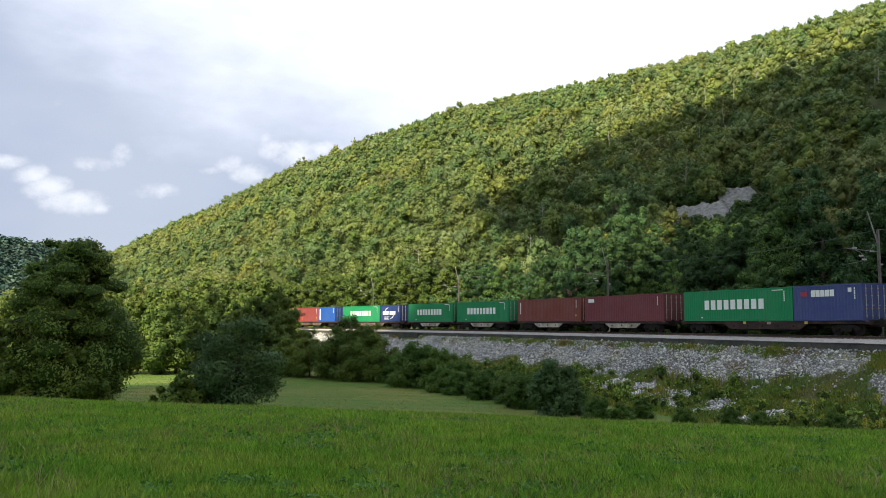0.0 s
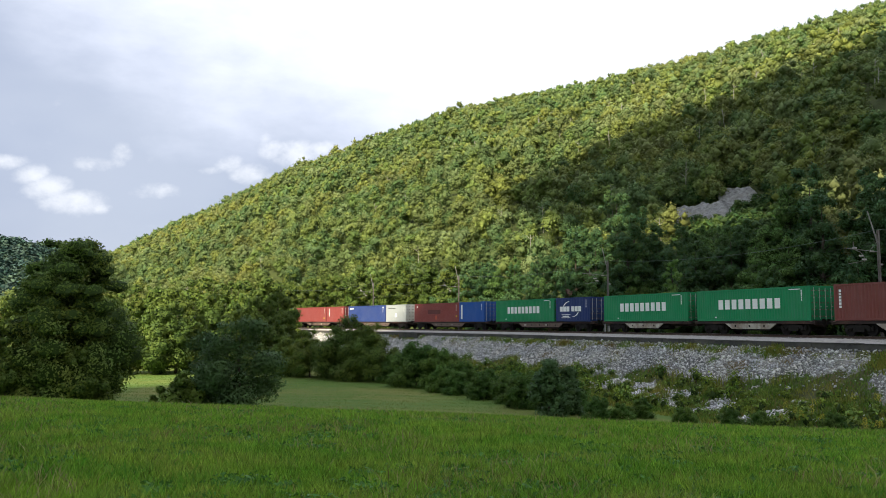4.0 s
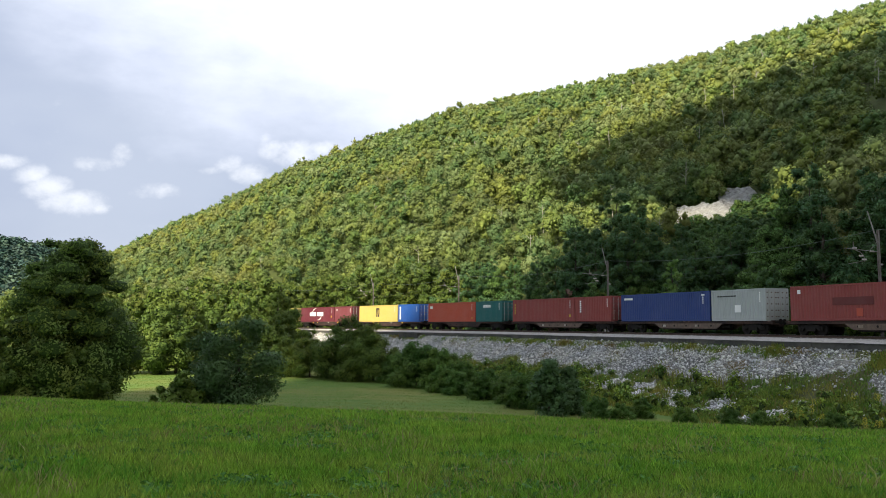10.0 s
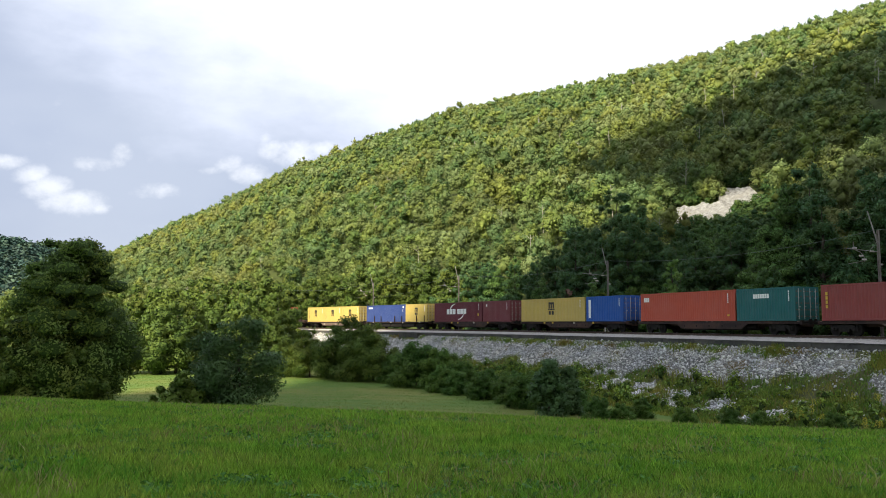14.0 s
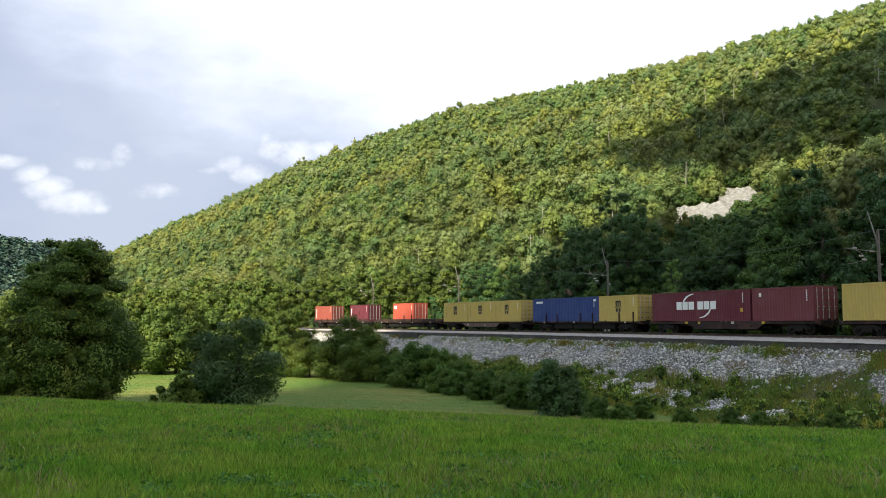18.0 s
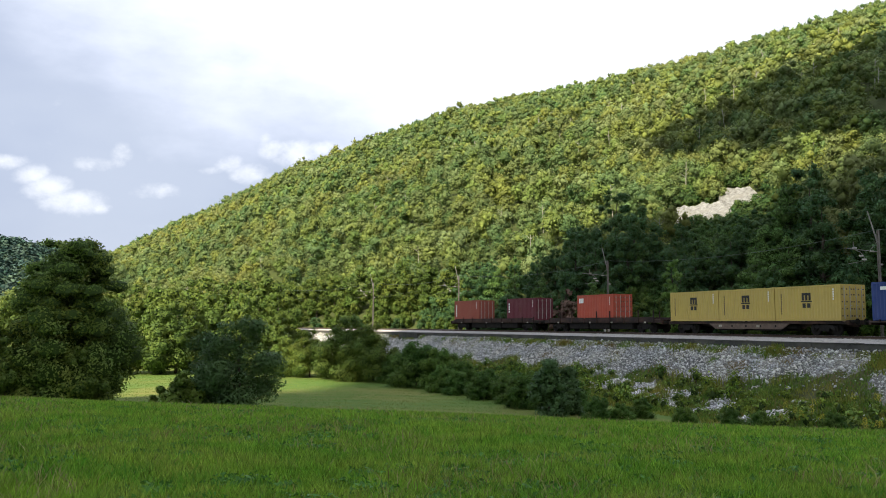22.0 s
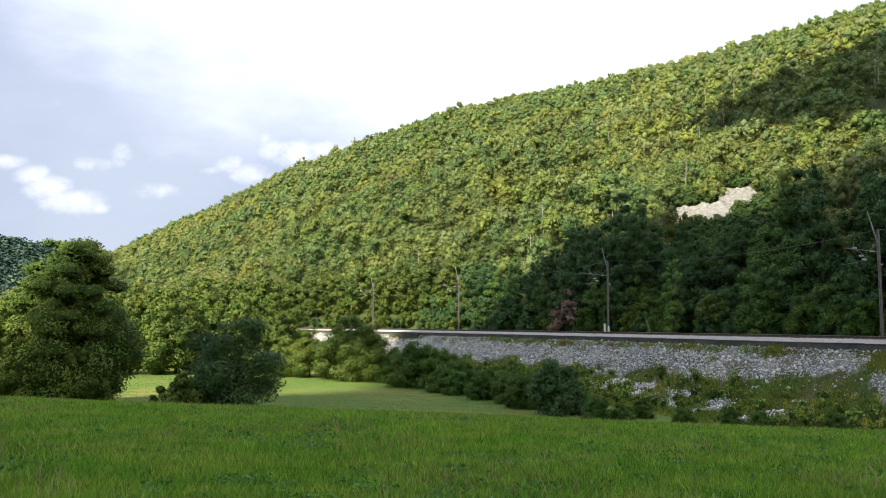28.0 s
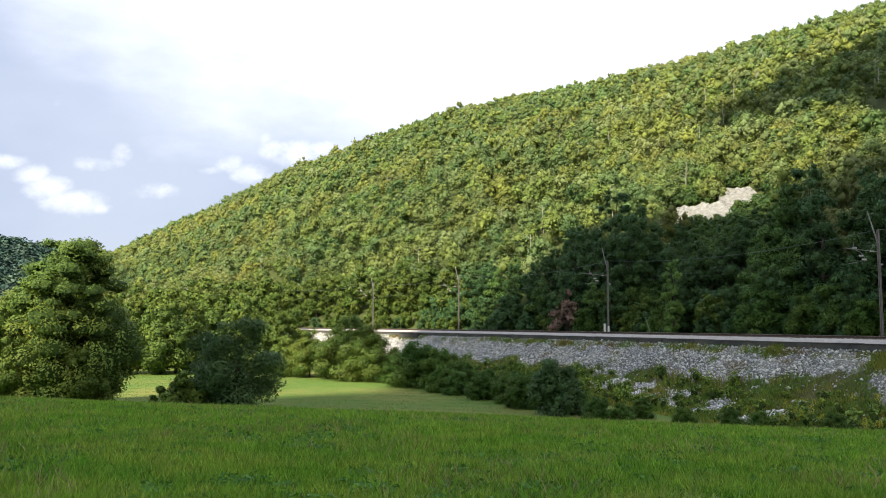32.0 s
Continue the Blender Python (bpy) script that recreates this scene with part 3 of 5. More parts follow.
def hill_woods():
    rng = np.random.RandomState(21)
    low, near, far, scrub = [], [], [], []
    u = 19.0
    while u < 275:
        gap = 4.2 + 0.010 * min(u, 60) - 0.002 * max(u - 60, 0)
        r = RAD + u
        for ang in np.arange(radians(2), radians(102), gap / r):
            a, uu = ang + rng.uniform(-0.45, 0.45) * gap / r, u + rng.uniform(-0.45, 0.45) * gap
            x, y = CX + (RAD + uu) * math.cos(a), CY + (RAD + uu) * math.sin(a)
            s = (ANG0 - a) * 388.58
            if abs(math.degrees(math.atan2(x, y)) + 0.5) > 30.5 or near_scar(s, uu) or below_scar(s, uu):
                continue
            rad = gap * rng.uniform(0.46, 0.68) * (0.62 if rng.rand() < 0.2 else 1.0)
            if uu > 60 and rng.rand() < 0.05:
                rad *= 1.35
            (low if uu < 48 else near if uu < 110 else far).append((x, y, rad * 1.08, rng.uniform(0.8, 1.2)))
        u += gap * 0.86
    for _ in range(420):
        u = rng.uniform(18, 38)
        s = rng.uniform(-38, -17) - 1.18 * (u - 33.6)
        if below_scar(s, u) and not near_scar(s, u):
            x, y = track_xy(s, u)
            scrub.append((x, y, rng.uniform(0.8, 1.7) * (0.8 if u > 29 else 1.1), rng.uniform(0.7, 1.0)))
    # scrub along the rock's upper edge and left end
    for q in np.arange(-40, -15, 0.55):
        lo, hi = scar_edges(np.float64(q))
        for k in range(3):
            u = hi + 0.5 + 1.1 * k + rng.uniform(-0.3, 0.4)
            x, y = track_xy(q - 1.18 * (u - 33.6), u)
            scrub.append((x, y, rng.uniform(0.6, 0.95) + 0.25 * k, rng.uniform(0.8, 1.1)))
    for _ in range(50):
        u = rng.uniform(37, 47)
        s = rng.uniform(-18, -13.5) - 1.18 * (u - 33.6)
        x, y = track_xy(s, u)
        scrub.append((x, y, rng.uniform(0.9, 1.6), rng.uniform(0.8, 1.2)))
    for _ in range(60):
        u = rng.uniform(32, 42)
        s = rng.uniform(-42, -37) - 1.18 * (u - 33.6)
        x, y = track_xy(s, u)
        scrub.append((x, y, rng.uniform(0.8, 1.4), rng.uniform(0.8, 1.1)))
    # closer growth on the ground about the rock
    for _ in range(520):
        u = rng.uniform(36, 64)
        s = rng.uniform(-46, 6) - 1.18 * (u - 33.6)
        if not near_scar(s, u) and not below_scar(s, u):
            x, y = track_xy(s, u)
            low.append((x, y, rng.uniform(1.3, 2.3), rng.uniform(0.8, 1.1)))
    for name, rows, leaves, leaf, seed in (("hill_woods", low, 520, 0.105, 34), ("slope_woods", near, 330, 0.12, 4), ("high_woods", far, 115, 0.16, 14), ("hill_scrub", scrub, 150, 0.15, 24)):
        rows = np.array(rows)
        z = land(rows[:, 0], rows[:, 1])
        spots = np.c_[rows[:, 0], rows[:, 1], z - 0.1, rows[:, 2], rows[:, 3]]
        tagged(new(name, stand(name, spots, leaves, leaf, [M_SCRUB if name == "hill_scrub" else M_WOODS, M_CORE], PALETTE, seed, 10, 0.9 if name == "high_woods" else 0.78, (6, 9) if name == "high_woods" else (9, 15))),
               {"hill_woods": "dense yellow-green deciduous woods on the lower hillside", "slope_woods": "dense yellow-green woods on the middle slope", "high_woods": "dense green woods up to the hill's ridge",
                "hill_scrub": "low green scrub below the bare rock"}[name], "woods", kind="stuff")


hill_woods()


def bare_trunks():
    """Pale dead stems that stand here and there among the crowns."""
    rng = np.random.RandomState(77)
    bm = bmesh.new()
    for _ in range(70):
        s, u = rng.uniform(-190, 30), rng.uniform(20, 200)
        x, y = track_xy(s, u)
        if near_scar(s, u):
            continue
        z, h, lean = land_at(x, y), rng.uniform(4.5, 6.8), rng.normal(0, 0.35)
        r = 0.07 + 0.0005 * u
        tube(bm, (x, y, z), (x + lean, y, z + h), r, r * 0.5, 5)
        for k in range(3):
            f, side = rng.uniform(0.6, 0.9), rng.choice((-1, 1))
            tube(bm, (x + lean * f, y, z + h * f), (x + lean * f + side * rng.uniform(0.4, 1.1), y - 0.2, z + h * f + rng.uniform(0.3, 0.9)), r * 0.45, r * 0.2, 4)
    tagged(new("bare_trunks", to_mesh("bare_trunks", bm, M_DEADWOOD)), "pale bare trunks of dead trees among the woods", "dead trees", kind="stuff")


M_DEADWOOD = material("bleached_wood", (0.42, 0.40, 0.35), (0.28, 0.26, 0.22), 3.0, 0.9, spec=0.1)
bare_trunks()


def far_woods():
    rng = np.random.RandomState(8)
    n = 1900
    az, d = np.radians(rng.uniform(104, 126, n)), rng.uniform(700, 1260, n)
    x, y = d * np.cos(az), d * np.sin(az)
    spots = np.c_[x, y, land(x, y) - 2, rng.uniform(6, 10, n), rng.uniform(0.5, 0.8, n)]
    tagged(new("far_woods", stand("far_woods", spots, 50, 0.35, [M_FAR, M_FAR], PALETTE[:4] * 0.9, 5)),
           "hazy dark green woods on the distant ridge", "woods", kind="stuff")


far_woods()


# ---- trees and bushes that stand alone ----
def limb(bm, pts, r0, r1):
    n = len(pts) - 1
    for i in range(n):
        tube(bm, pts[i], pts[i + 1], r0 + (r1 - r0) * i / n, r0 + (r1 - r0) * (i + 1) / n, 5)


def tree_meshes(seed, height, radius, lumps, leaves, leaf, mat, bare=0.18, shape="oval", core=0.66, droop=0.1, spread=0.22, flat=0.85):
    """Trunk and crown meshes: a tapered trunk with limbs, and a crown of uneven lumps of leaf sprays."""
    rng = np.random.RandomState(seed)
    cs, rs = [], []
    lumps = int(lumps * 1.3)
    for _ in range(lumps):
        t = rng.uniform(0.0, 1.0)
        prof = {"oval": math.sin(math.pi * (0.12 + 0.80 * t)) ** 0.7, "cone": 1.05 - 0.85 * t, "bush": math.sqrt(max(0.05, 1 - 0.92 * t * t)),
                "dome": (1 - 0.85 * t ** 2.2), "round": 0.97 - 0.62 * t ** 3}[shape]
        a, rr = rng.uniform(0, 6.283), radius * prof * math.sqrt(rng.uniform(0.15, 1.0)) * 0.82
        size = radius * rng.uniform(0.16, 0.33) * (1.0 - 0.45 * t)
        cs.append((rr * math.cos(a), rr * math.sin(a), height * (bare + (1 - bare) * t * 0.97) - size * 0.75 * t + size * 0.4 * (1 - t)))
        rs.append(size)
    cs, rs = np.array(cs), np.array(rs)
    mid_c, mid_r = np.array([(0, 0, height * 0.36), (0, 0, height * 0.62)]), np.array([radius * 0.46, radius * 0.30])
    v = leaf_triangles(rng, np.concatenate([cs, mid_c]), np.concatenate([rs, mid_r]), leaves, leaf, 0.6, droop, flat, spread)
    # filler balls whose dark colour gives the shade behind the leaves
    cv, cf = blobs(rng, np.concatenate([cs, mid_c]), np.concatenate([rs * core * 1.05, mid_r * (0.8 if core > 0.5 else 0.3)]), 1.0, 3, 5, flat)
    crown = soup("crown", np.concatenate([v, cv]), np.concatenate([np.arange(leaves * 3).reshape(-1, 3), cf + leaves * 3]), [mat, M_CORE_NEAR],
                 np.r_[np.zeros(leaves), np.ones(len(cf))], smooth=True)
    tri = v.reshape(-1, 3, 3)
    fn = np.cross(tri[:, 1] - tri[:, 0], tri[:, 2] - tri[:, 0])
    fn /= np.linalg.norm(fn, axis=1)[:, None] + 1e-9
    mid = tri.mean(1)
    near = np.argmin(((mid[:, None] - cs[None]) ** 2).sum(-1) / rs[None] ** 2, 1)
    out = (mid - cs[near]) / np.array([1, 1, flat])
    out /= np.linalg.norm(out, axis=1)[:, None] + 1e-9
    out = out * 0.85 + fn * 0.32 + np.array([0, 0, 0.1])
    allo = np.concatenate([np.repeat(out, 3, 0), cv - cv.mean(0) + np.array([0, 0, 0.3])])
    round_normals(crown, allo / (np.linalg.norm(allo, axis=1)[:, None] + 1e-9))
    bm = bmesh.new()
    limb(bm, [(0, 0, -0.3), (0.05, 0.02, height * 0.3), (-0.06, 0.08, height * 0.55), (0.05, 0, height * 0.8)], 0.035 * height * 0.6, 0.02)
    for k in range(7):
        c = cs[rng.randint(lumps)]
        z0 = height * rng.uniform(0.12, 0.5)
        limb(bm, [(0, 0, z0), (c[0] * 0.5, c[1] * 0.5, z0 + (c[2] - z0) * 0.45), tuple(c)], 0.011 * height * 0.7, 0.012)
    return to_mesh("trunk", bm, M_BARK, True), crown


def plant(name, meshes, x, y, turn, size, label, category, group="", sink=0.1, z=None):
    root = new(name)
    tagged(root, label, category, group)
    part("trunk", meshes[0], None, root)
    part("crown", meshes[1], None, root)
    root.matrix_basis = pose(x, y, (land_at(x, y) if z is None else z) - sink, 0, 0, turn) @ Matrix.Diagonal((size, size, size, 1))
    return root


def lone_trees():
    big = tree_meshes(3, 11.9, 5.0, 150, 70000, 0.135, M_LEAF, 0.0, "round", 0.85, 0.1, 0.3, 0.62)
    plant("tree", big, -25.2, 55.0, 20, 1.0, "tall broad deciduous tree with full leafy crown", "tree")
    low = tree_meshes(5, 6.2, 3.6, 34, 22000, 0.135, M_LEAF, 0.0, "bush")
    plant("tree", low, -30.6, 53.0, 0, 1.0, "low leafy tree beside the tall tree", "tree")
    plant("tree", low, -27.4, 51.5, 200, 0.72, "low leafy tree beside the tall tree", "tree")
    plant("tree", low, -23.2, 52.5, 260, 0.66, "low leafy tree beside the tall tree", "tree")
    side = tree_meshes(7, 7.2, 2.7, 30, 16000, 0.13, M_LEAF, 0.3, "oval")
    dark = tree_meshes(9, 6.1, 3.0, 26, 17000, 0.115, M_LEAF_SMALL, 0.05, "oval", 0.3, 0.1, 0.45)
    plant("small_tree", dark, -12.3, 49.5, 0, 1.0, "small dark-leaved tree with several stems", "tree")
    plant("small_tree", dark, -14.5, 51.5, 100, 0.86, "small dark-leaved tree with several stems", "tree")
    shrub = tree_meshes(12, 2.6, 1.7, 12, 2600, 0.18, M_LEAF, 0.05, "bush", 0.45)
    plant("shrub", shrub, -15.6, 48.6, 10, 1.0, "yellow-green shrub under the small trees", "shrub")
    plant("shrub", shrub, -17.2, 49.0, 140, 0.4, "yellow-green shrub under the small trees", "shrub")
    # the thicket below the railway
    plant("tree", side, -22.4, 111.0, 75, 1.42, "slender leafy tree below the railway", "tree")
    plant("tree", side, -20.9, 106.0, 15, 1.05, "slender leafy tree below the railway", "tree")
    bush = tree_meshes(14, 7.6, 4.2, 44, 32000, 0.135, M_LEAF, 0.02, "dome", 0.6, 0.1, 0.3)
    plant("bush", bush, -9.6, 84.0, 0, 0.93, "large rounded bush below the embankment", "bush")
    plant("bush", bush, -6.9, 82.0, 80, 0.82, "large rounded bush below the embankment", "bush")
    plant("bush", bush, -14.1, 87.0, 60, 0.72, "large rounded bush below the embankment", "bush")
    plant("bush", bush, -16.9, 88.0, 190, 0.6, "large rounded bush below the embankment", "bush")
    hedge = tree_meshes(16, 3.9, 2.6, 40, 15000, 0.11, M_HEDGE, 0.0, "bush", 0.6, 0.1, 0.4)
    for x, y, turn, k in ((-2.4, 75.0, 0, 1.12), (-0.2, 73.0, 70, 0.98), (-4.8, 80.0, 40, 0.75), (1.6, 69.0, 140, 0.72), (3.6, 65.0, 210, 0.6), (1.2, 66.5, 20, 0.55),
                          (5.2, 61.5, 300, 0.6), (6.4, 57.0, 30, 0.66), (4.6, 58.5, 90, 0.55), (5.2, 54.5, 160, 0.6), (3.0, 61.6, 260, 0.55), (8.2, 54.0, 75, 0.6), (0.0, 69.0, 10, 0.62)):
        plant("bush", hedge, x, y, turn, k, "dense green hedge bush at the embankment's foot", "bush", "bushes along the embankment")
    cone = tree_meshes(18, 3.9, 1.8, 34, 10000, 0.115, M_LEAF_SMALL, 0.02, "cone", 0.62, 0.0, 0.35)
    plant("bush", cone, 6.4, 49.5, 0, 1.0, "dark bushy young tree at the field's edge", "bush")
    plant("bush", cone, 7.6, 50.5, 90, 0.85, "dark bushy young tree at the field's edge", "bush")
    for x, y, turn, k in ((9.0, 47.5, 0, 0.42), (10.2, 47.0, 60, 0.34), (13.2, 45.0, 110, 0.34), (15.4, 44.0, 10, 0.36), (16.8, 43.5, 200, 0.33), (12.0, 49.5, 200, 0.35), (20.0, 42.0, 50, 0.36)):
        plant("bush", hedge, x, y, turn, k, "low bramble bush on the stony bank", "bush", "brambles on the bank")
    leanbush = tree_meshes(15, 7.6, 4.2, 34, 11000, 0.2, M_LEAF, 0.0, "dome", 0.72)
    plant("tree", side, -30.5, 97.0, 200, 1.2, "slender leafy tree beyond the low meadow", "tree")
    # left of the thicket, between the meadow and the railway
    for x, y, turn, k in ((-24, 96, 0, 1.0), (-30, 92, 50, 1.1), (-20, 100, 130, 0.85), (-37, 90, 200, 1.15), (-45, 95, 70, 1.1), (-27, 108, 90, 1.15), (-54, 92, 10, 1.2), (-34, 112, 250, 1.2),
                          (-62, 98, 40, 1.15), (-44, 110, 80, 1.2), (-25.2, 111, 30, 1.28), (-29.5, 104, 160, 1.3), (-36, 107, 220, 1.4)):
        plant("tree", leanbush, x, y, turn, k, "bushy green tree beyond the low meadow", "tree", "trees beyond the low meadow")


lone_trees()


def trackside_trees():
    """The belt of trees at the hill's foot, just behind the track."""
    rng = np.random.RandomState(33)
    kinds = [tree_meshes(40 + k, h, r, 34, 9000, 0.17, m, 0.0, sh, 0.78) for k, (h, r, m, sh) in enumerate(
        ((11.5, 3.6, M_LEAF_DARK, "oval"), (10.0, 3.9, M_LEAF_MID, "dome"), (12.5, 3.3, M_LEAF_DARK, "oval"), (8.0, 3.4, M_LEAF, "dome")))]
    lean = [tree_meshes(70 + k, h, r, 24, 4200, 0.26, m, 0.0, sh, 0.74) for k, (h, r, m, sh) in enumerate(((9.0, 3.4, M_LEAF, "oval"), (8.0, 3.4, M_LEAF, "dome")))]
    low = [tree_meshes(50 + k, 3.6, 2.4, 18, 3000, 0.16, m, 0.0, "bush", 0.7) for k, m in enumerate((M_LEAF_DARK, M_LEAF))]
    s = -190.0
    while s < 48:
        for row, u0 in enumerate((8.0, 12.5, 17.0)):
            ss, u = s + rng.uniform(-1.6, 1.6), u0 + rng.uniform(-1.2, 1.2)
            right = ss > -62
            p = on_track(ss, u)
            if -46 < ss - (34 - u) * 1.15 < -24 and row > 0:
                k, kk = 0.72, kinds[rng.randint(2)]
            elif row == 0:
                k, kk = rng.uniform(0.45, 0.75), kinds[rng.randint(2)] if right else lean[1]
            elif right:
                k, kk = rng.uniform(0.8, 1.12), kinds[rng.choice([0, 1, 0, 2])]
            else:
                k, kk = rng.uniform(0.75, 1.0), lean[rng.choice([1, 1, 0])]
            if -64 < ss < -36:
                k *= 0.62 + 0.25 * ease(np.float64((ss + 44) / 8))
            plant("tree", kk, p.x, p.y, rng.uniform(0, 360), k, "leafy green tree behind the railway track", "tree", "trees along the railway")
        ss, u = s + rng.uniform(-1.5, 1.5), rng.uniform(5.6, 6.8)
        p = on_track(ss, u)
        plant("shrub", low[rng.randint(2)], p.x, p.y, rng.uniform(0, 360), rng.uniform(0.5, 0.85), "low leafy shrub beside the railway track", "shrub", "shrubs along the railway")
        if s > -66:
            for _ in range(2):
                ss, u = s + rng.uniform(-2, 2), rng.uniform(6.5, 10.0)
                p = on_track(ss, u)
                plant("shrub", low[rng.randint(2)], p.x, p.y, rng.uniform(0, 360), rng.uniform(0.7, 1.25), "low leafy shrub beside the railway track", "shrub", "shrubs along the railway")
        s += 4.0 if s > -70 else 6.0
    # trees on the near bank further down the line
    s = -83.0
    while s > -285:
        p = on_track(s + rng.uniform(-1, 1), rng.uniform(-12, -9))
        plant("tree", lean[rng.choice([1, 1, 0])], p.x, p.y, rng.uniform(0, 360), rng.uniform(1.35, 1.7), "leafy green tree on the railway's near bank", "tree", "trees on the near bank")
        s -= 4.2
    p = on_track(3.6, 5.6)
    plant("bush", tree_meshes(62, 4.4, 2.4, 18, 5000, 0.17, M_HEDGE, 0.0, "dome", 0.7), p.x, p.y, 30, 1.0, "rounded bright green bush behind the railway track", "bush")
    for s, u, k in ((-82.0, -8.2, 1.0), (-85.0, -7.6, 0.9), (-80.5, -9.5, 0.75)):
        p = on_track(s, u)
        plant("tree", lean[1], p.x, p.y, 40 * s, k, "leafy green tree on the railway's near bank", "tree", "trees on the near bank")
    pale = tree_meshes(63, 4.0, 2.4, 16, 5000, 0.15, M_HEDGE, 0.0, "bush", 0.6, 0.1, 0.4)
    for s, u, k in ((0.5, 6.4, 1.05), (6.8, 6.0, 0.95), (9.5, 6.8, 1.15), (12.6, 6.2, 0.8), (-12.0, 5.8, 0.7), (-10.2, 6.4, 0.85), (-22.6, 5.4, 0.8)):
        p = on_track(s, u)
        plant("bush", pale, p.x, p.y, 55 * s, k, "spreading green bush behind the railway track", "bush", "bushes behind the track")
    dead = tree_meshes(60, 4.2, 1.7, 18, 2400, 0.16, M_LEAF_DRY, 0.1, "dome", 0.4)
    p = on_track(-25.4, 4.4)
    plant("dead_shrub", dead, p.x, p.y, 0, 1.4, "withered shrub with brown dead leaves", "shrub")


trackside_trees()


def pale_tree():
    vine = tree_meshes(66, 8.2, 1.35, 30, 9000, 0.15, M_VINE, 0.05, "oval", 0.55, 0.2, 0.45)
    p = on_track(-8.0, 4.9)
    plant("tree", vine, p.x, p.y, 0, 1.0, "slim bright green tree hung with creepers", "tree")


pale_tree()


def rock_scar():
    """Bare pale limestone on the wooded slope, in worn ledges."""
    n, m = 90, 30
    V = []
    for i in range(n):
        q = -36.6 + 18.4 * i / (n - 1)
        lo, hi = scar_edges(np.float64(q))
        for j in range(m):
            b = j / (m - 1)
            u = lo + (hi - lo) * b
            x, y = track_xy(q - 1.18 * (u - 33.6), u)
            edge = min(1.0, b * 6, (1 - b) * 6, i / 4, (n - 1 - i) / 4)
            ledge = 0.35 * math.floor(b * 5 + 0.8 * noise.noise(Vector((x * 0.25, y * 0.25, 0)))) / 5
            rough = 0.30 * noise.fractal(Vector((x * 0.8, y * 0.8, 1.0)), 1.0, 2.0, 4) + 0.16 * noise.cell(Vector((x * 1.1, y * 1.1, 3.0)))
            V.append((x, y, land_at(x, y) - 0.2 + edge * (0.5 + ledge + rough)))
    i = np.arange(n - 1)[:, None] * m + np.arange(m - 1)[None]
    me = soup("rock_face", np.array(V), np.stack([i, i + m, i + m + 1, i + 1], -1).reshape(-1, 4), [M_ROCK])
    tagged(new("rock_face", me), "bare pale limestone face on the wooded hillside", "rock", kind="structure")


rock_scar()


# ---- stones, weeds and grass ----
def strewn(name, pts, sizes, mat, seed, squash=0.75):
    """Loose angular stones as one mesh."""
    rng = np.random.RandomState(seed)
    n = len(pts)
    octa = np.array([(1, 0, 0), (-1, 0, 0), (0, 1, 0), (0, -1, 0), (0, 0, 1), (0, 0, -1)], float)
    v = (octa[None] * rng.uniform(0.7, 1.2, (n, 6, 1)) + rng.normal(0, 0.22, (n, 6, 3))) * sizes[:, None, None] * 0.62 * np.array([1, 1, squash])
    a = rng.uniform(0, 6.283, n)
    b = rng.normal(0, 0.7, n)
    ca, sa, cb, sb = np.cos(a)[:, None], np.sin(a)[:, None], np.cos(b)[:, None], np.sin(b)[:, None]
    x, y, z = v[..., 0], v[..., 1], v[..., 2]
    y, z = y * cb - z * sb, y * sb + z * cb
    v = np.stack([x * ca - y * sa, x * sa + y * ca, z], -1) + pts[:, None]
    f = np.array([(0, 2, 4), (2, 1, 4), (1, 3, 4), (3, 0, 4), (2, 0, 5), (1, 2, 5), (3, 1, 5), (0, 3, 5)])
    faces = (f[None] + 6 * np.arange(n)[:, None, None]).reshape(-1, 3)
    return soup(name, v.reshape(-1, 3), faces, [mat])


def embankment_stones():
    rng = np.random.RandomState(6)
    n = 105000
    s, u = rng.uniform(-85, 36, n), rng.uniform(-14, -4.2, n)
    x, y = track_xy(s, u)
    bare = 0.62 + 0.38 * ease((wobble(x, y, 2.4, 68) + 0.5 * wobble(x, y, 0.9, 69) + 0.35) / 0.5)
    keep = rng.rand(n) < np.maximum(stony(s, u) * bare, 0.04)
    s, u, x, y = s[keep], u[keep], x[keep], y[keep]
    size = rng.uniform(0.07, 0.19, len(s)) + 0.15 * (rng.rand(len(s)) < 0.07)
    tagged(new("embankment_rubble", strewn("embankment_rubble", np.c_[x, y, land(x, y) + 0.02], size, M_RUBBLE, 9, 0.6)),
           "pale broken limestone rubble on the railway embankment", "rubble", kind="stuff")
    n = 5000
    s, u = rng.uniform(-70, 32, n), rng.uniform(-3.6, -1.4, n)
    x, y = track_xy(s, u)
    z = RAIL_Z + GRADE * s + np.where(u < -2.0, -0.21 + (u + 2.0) * 0.166, -0.21)
    tagged(new("ballast_stones", strewn("ballast_stones", np.c_[x, y, z], rng.uniform(0.05, 0.12, n), M_BALLAST, 10)),
           "loose grey ballast stones beside the rail", "ballast", kind="stuff")


embankment_stones()


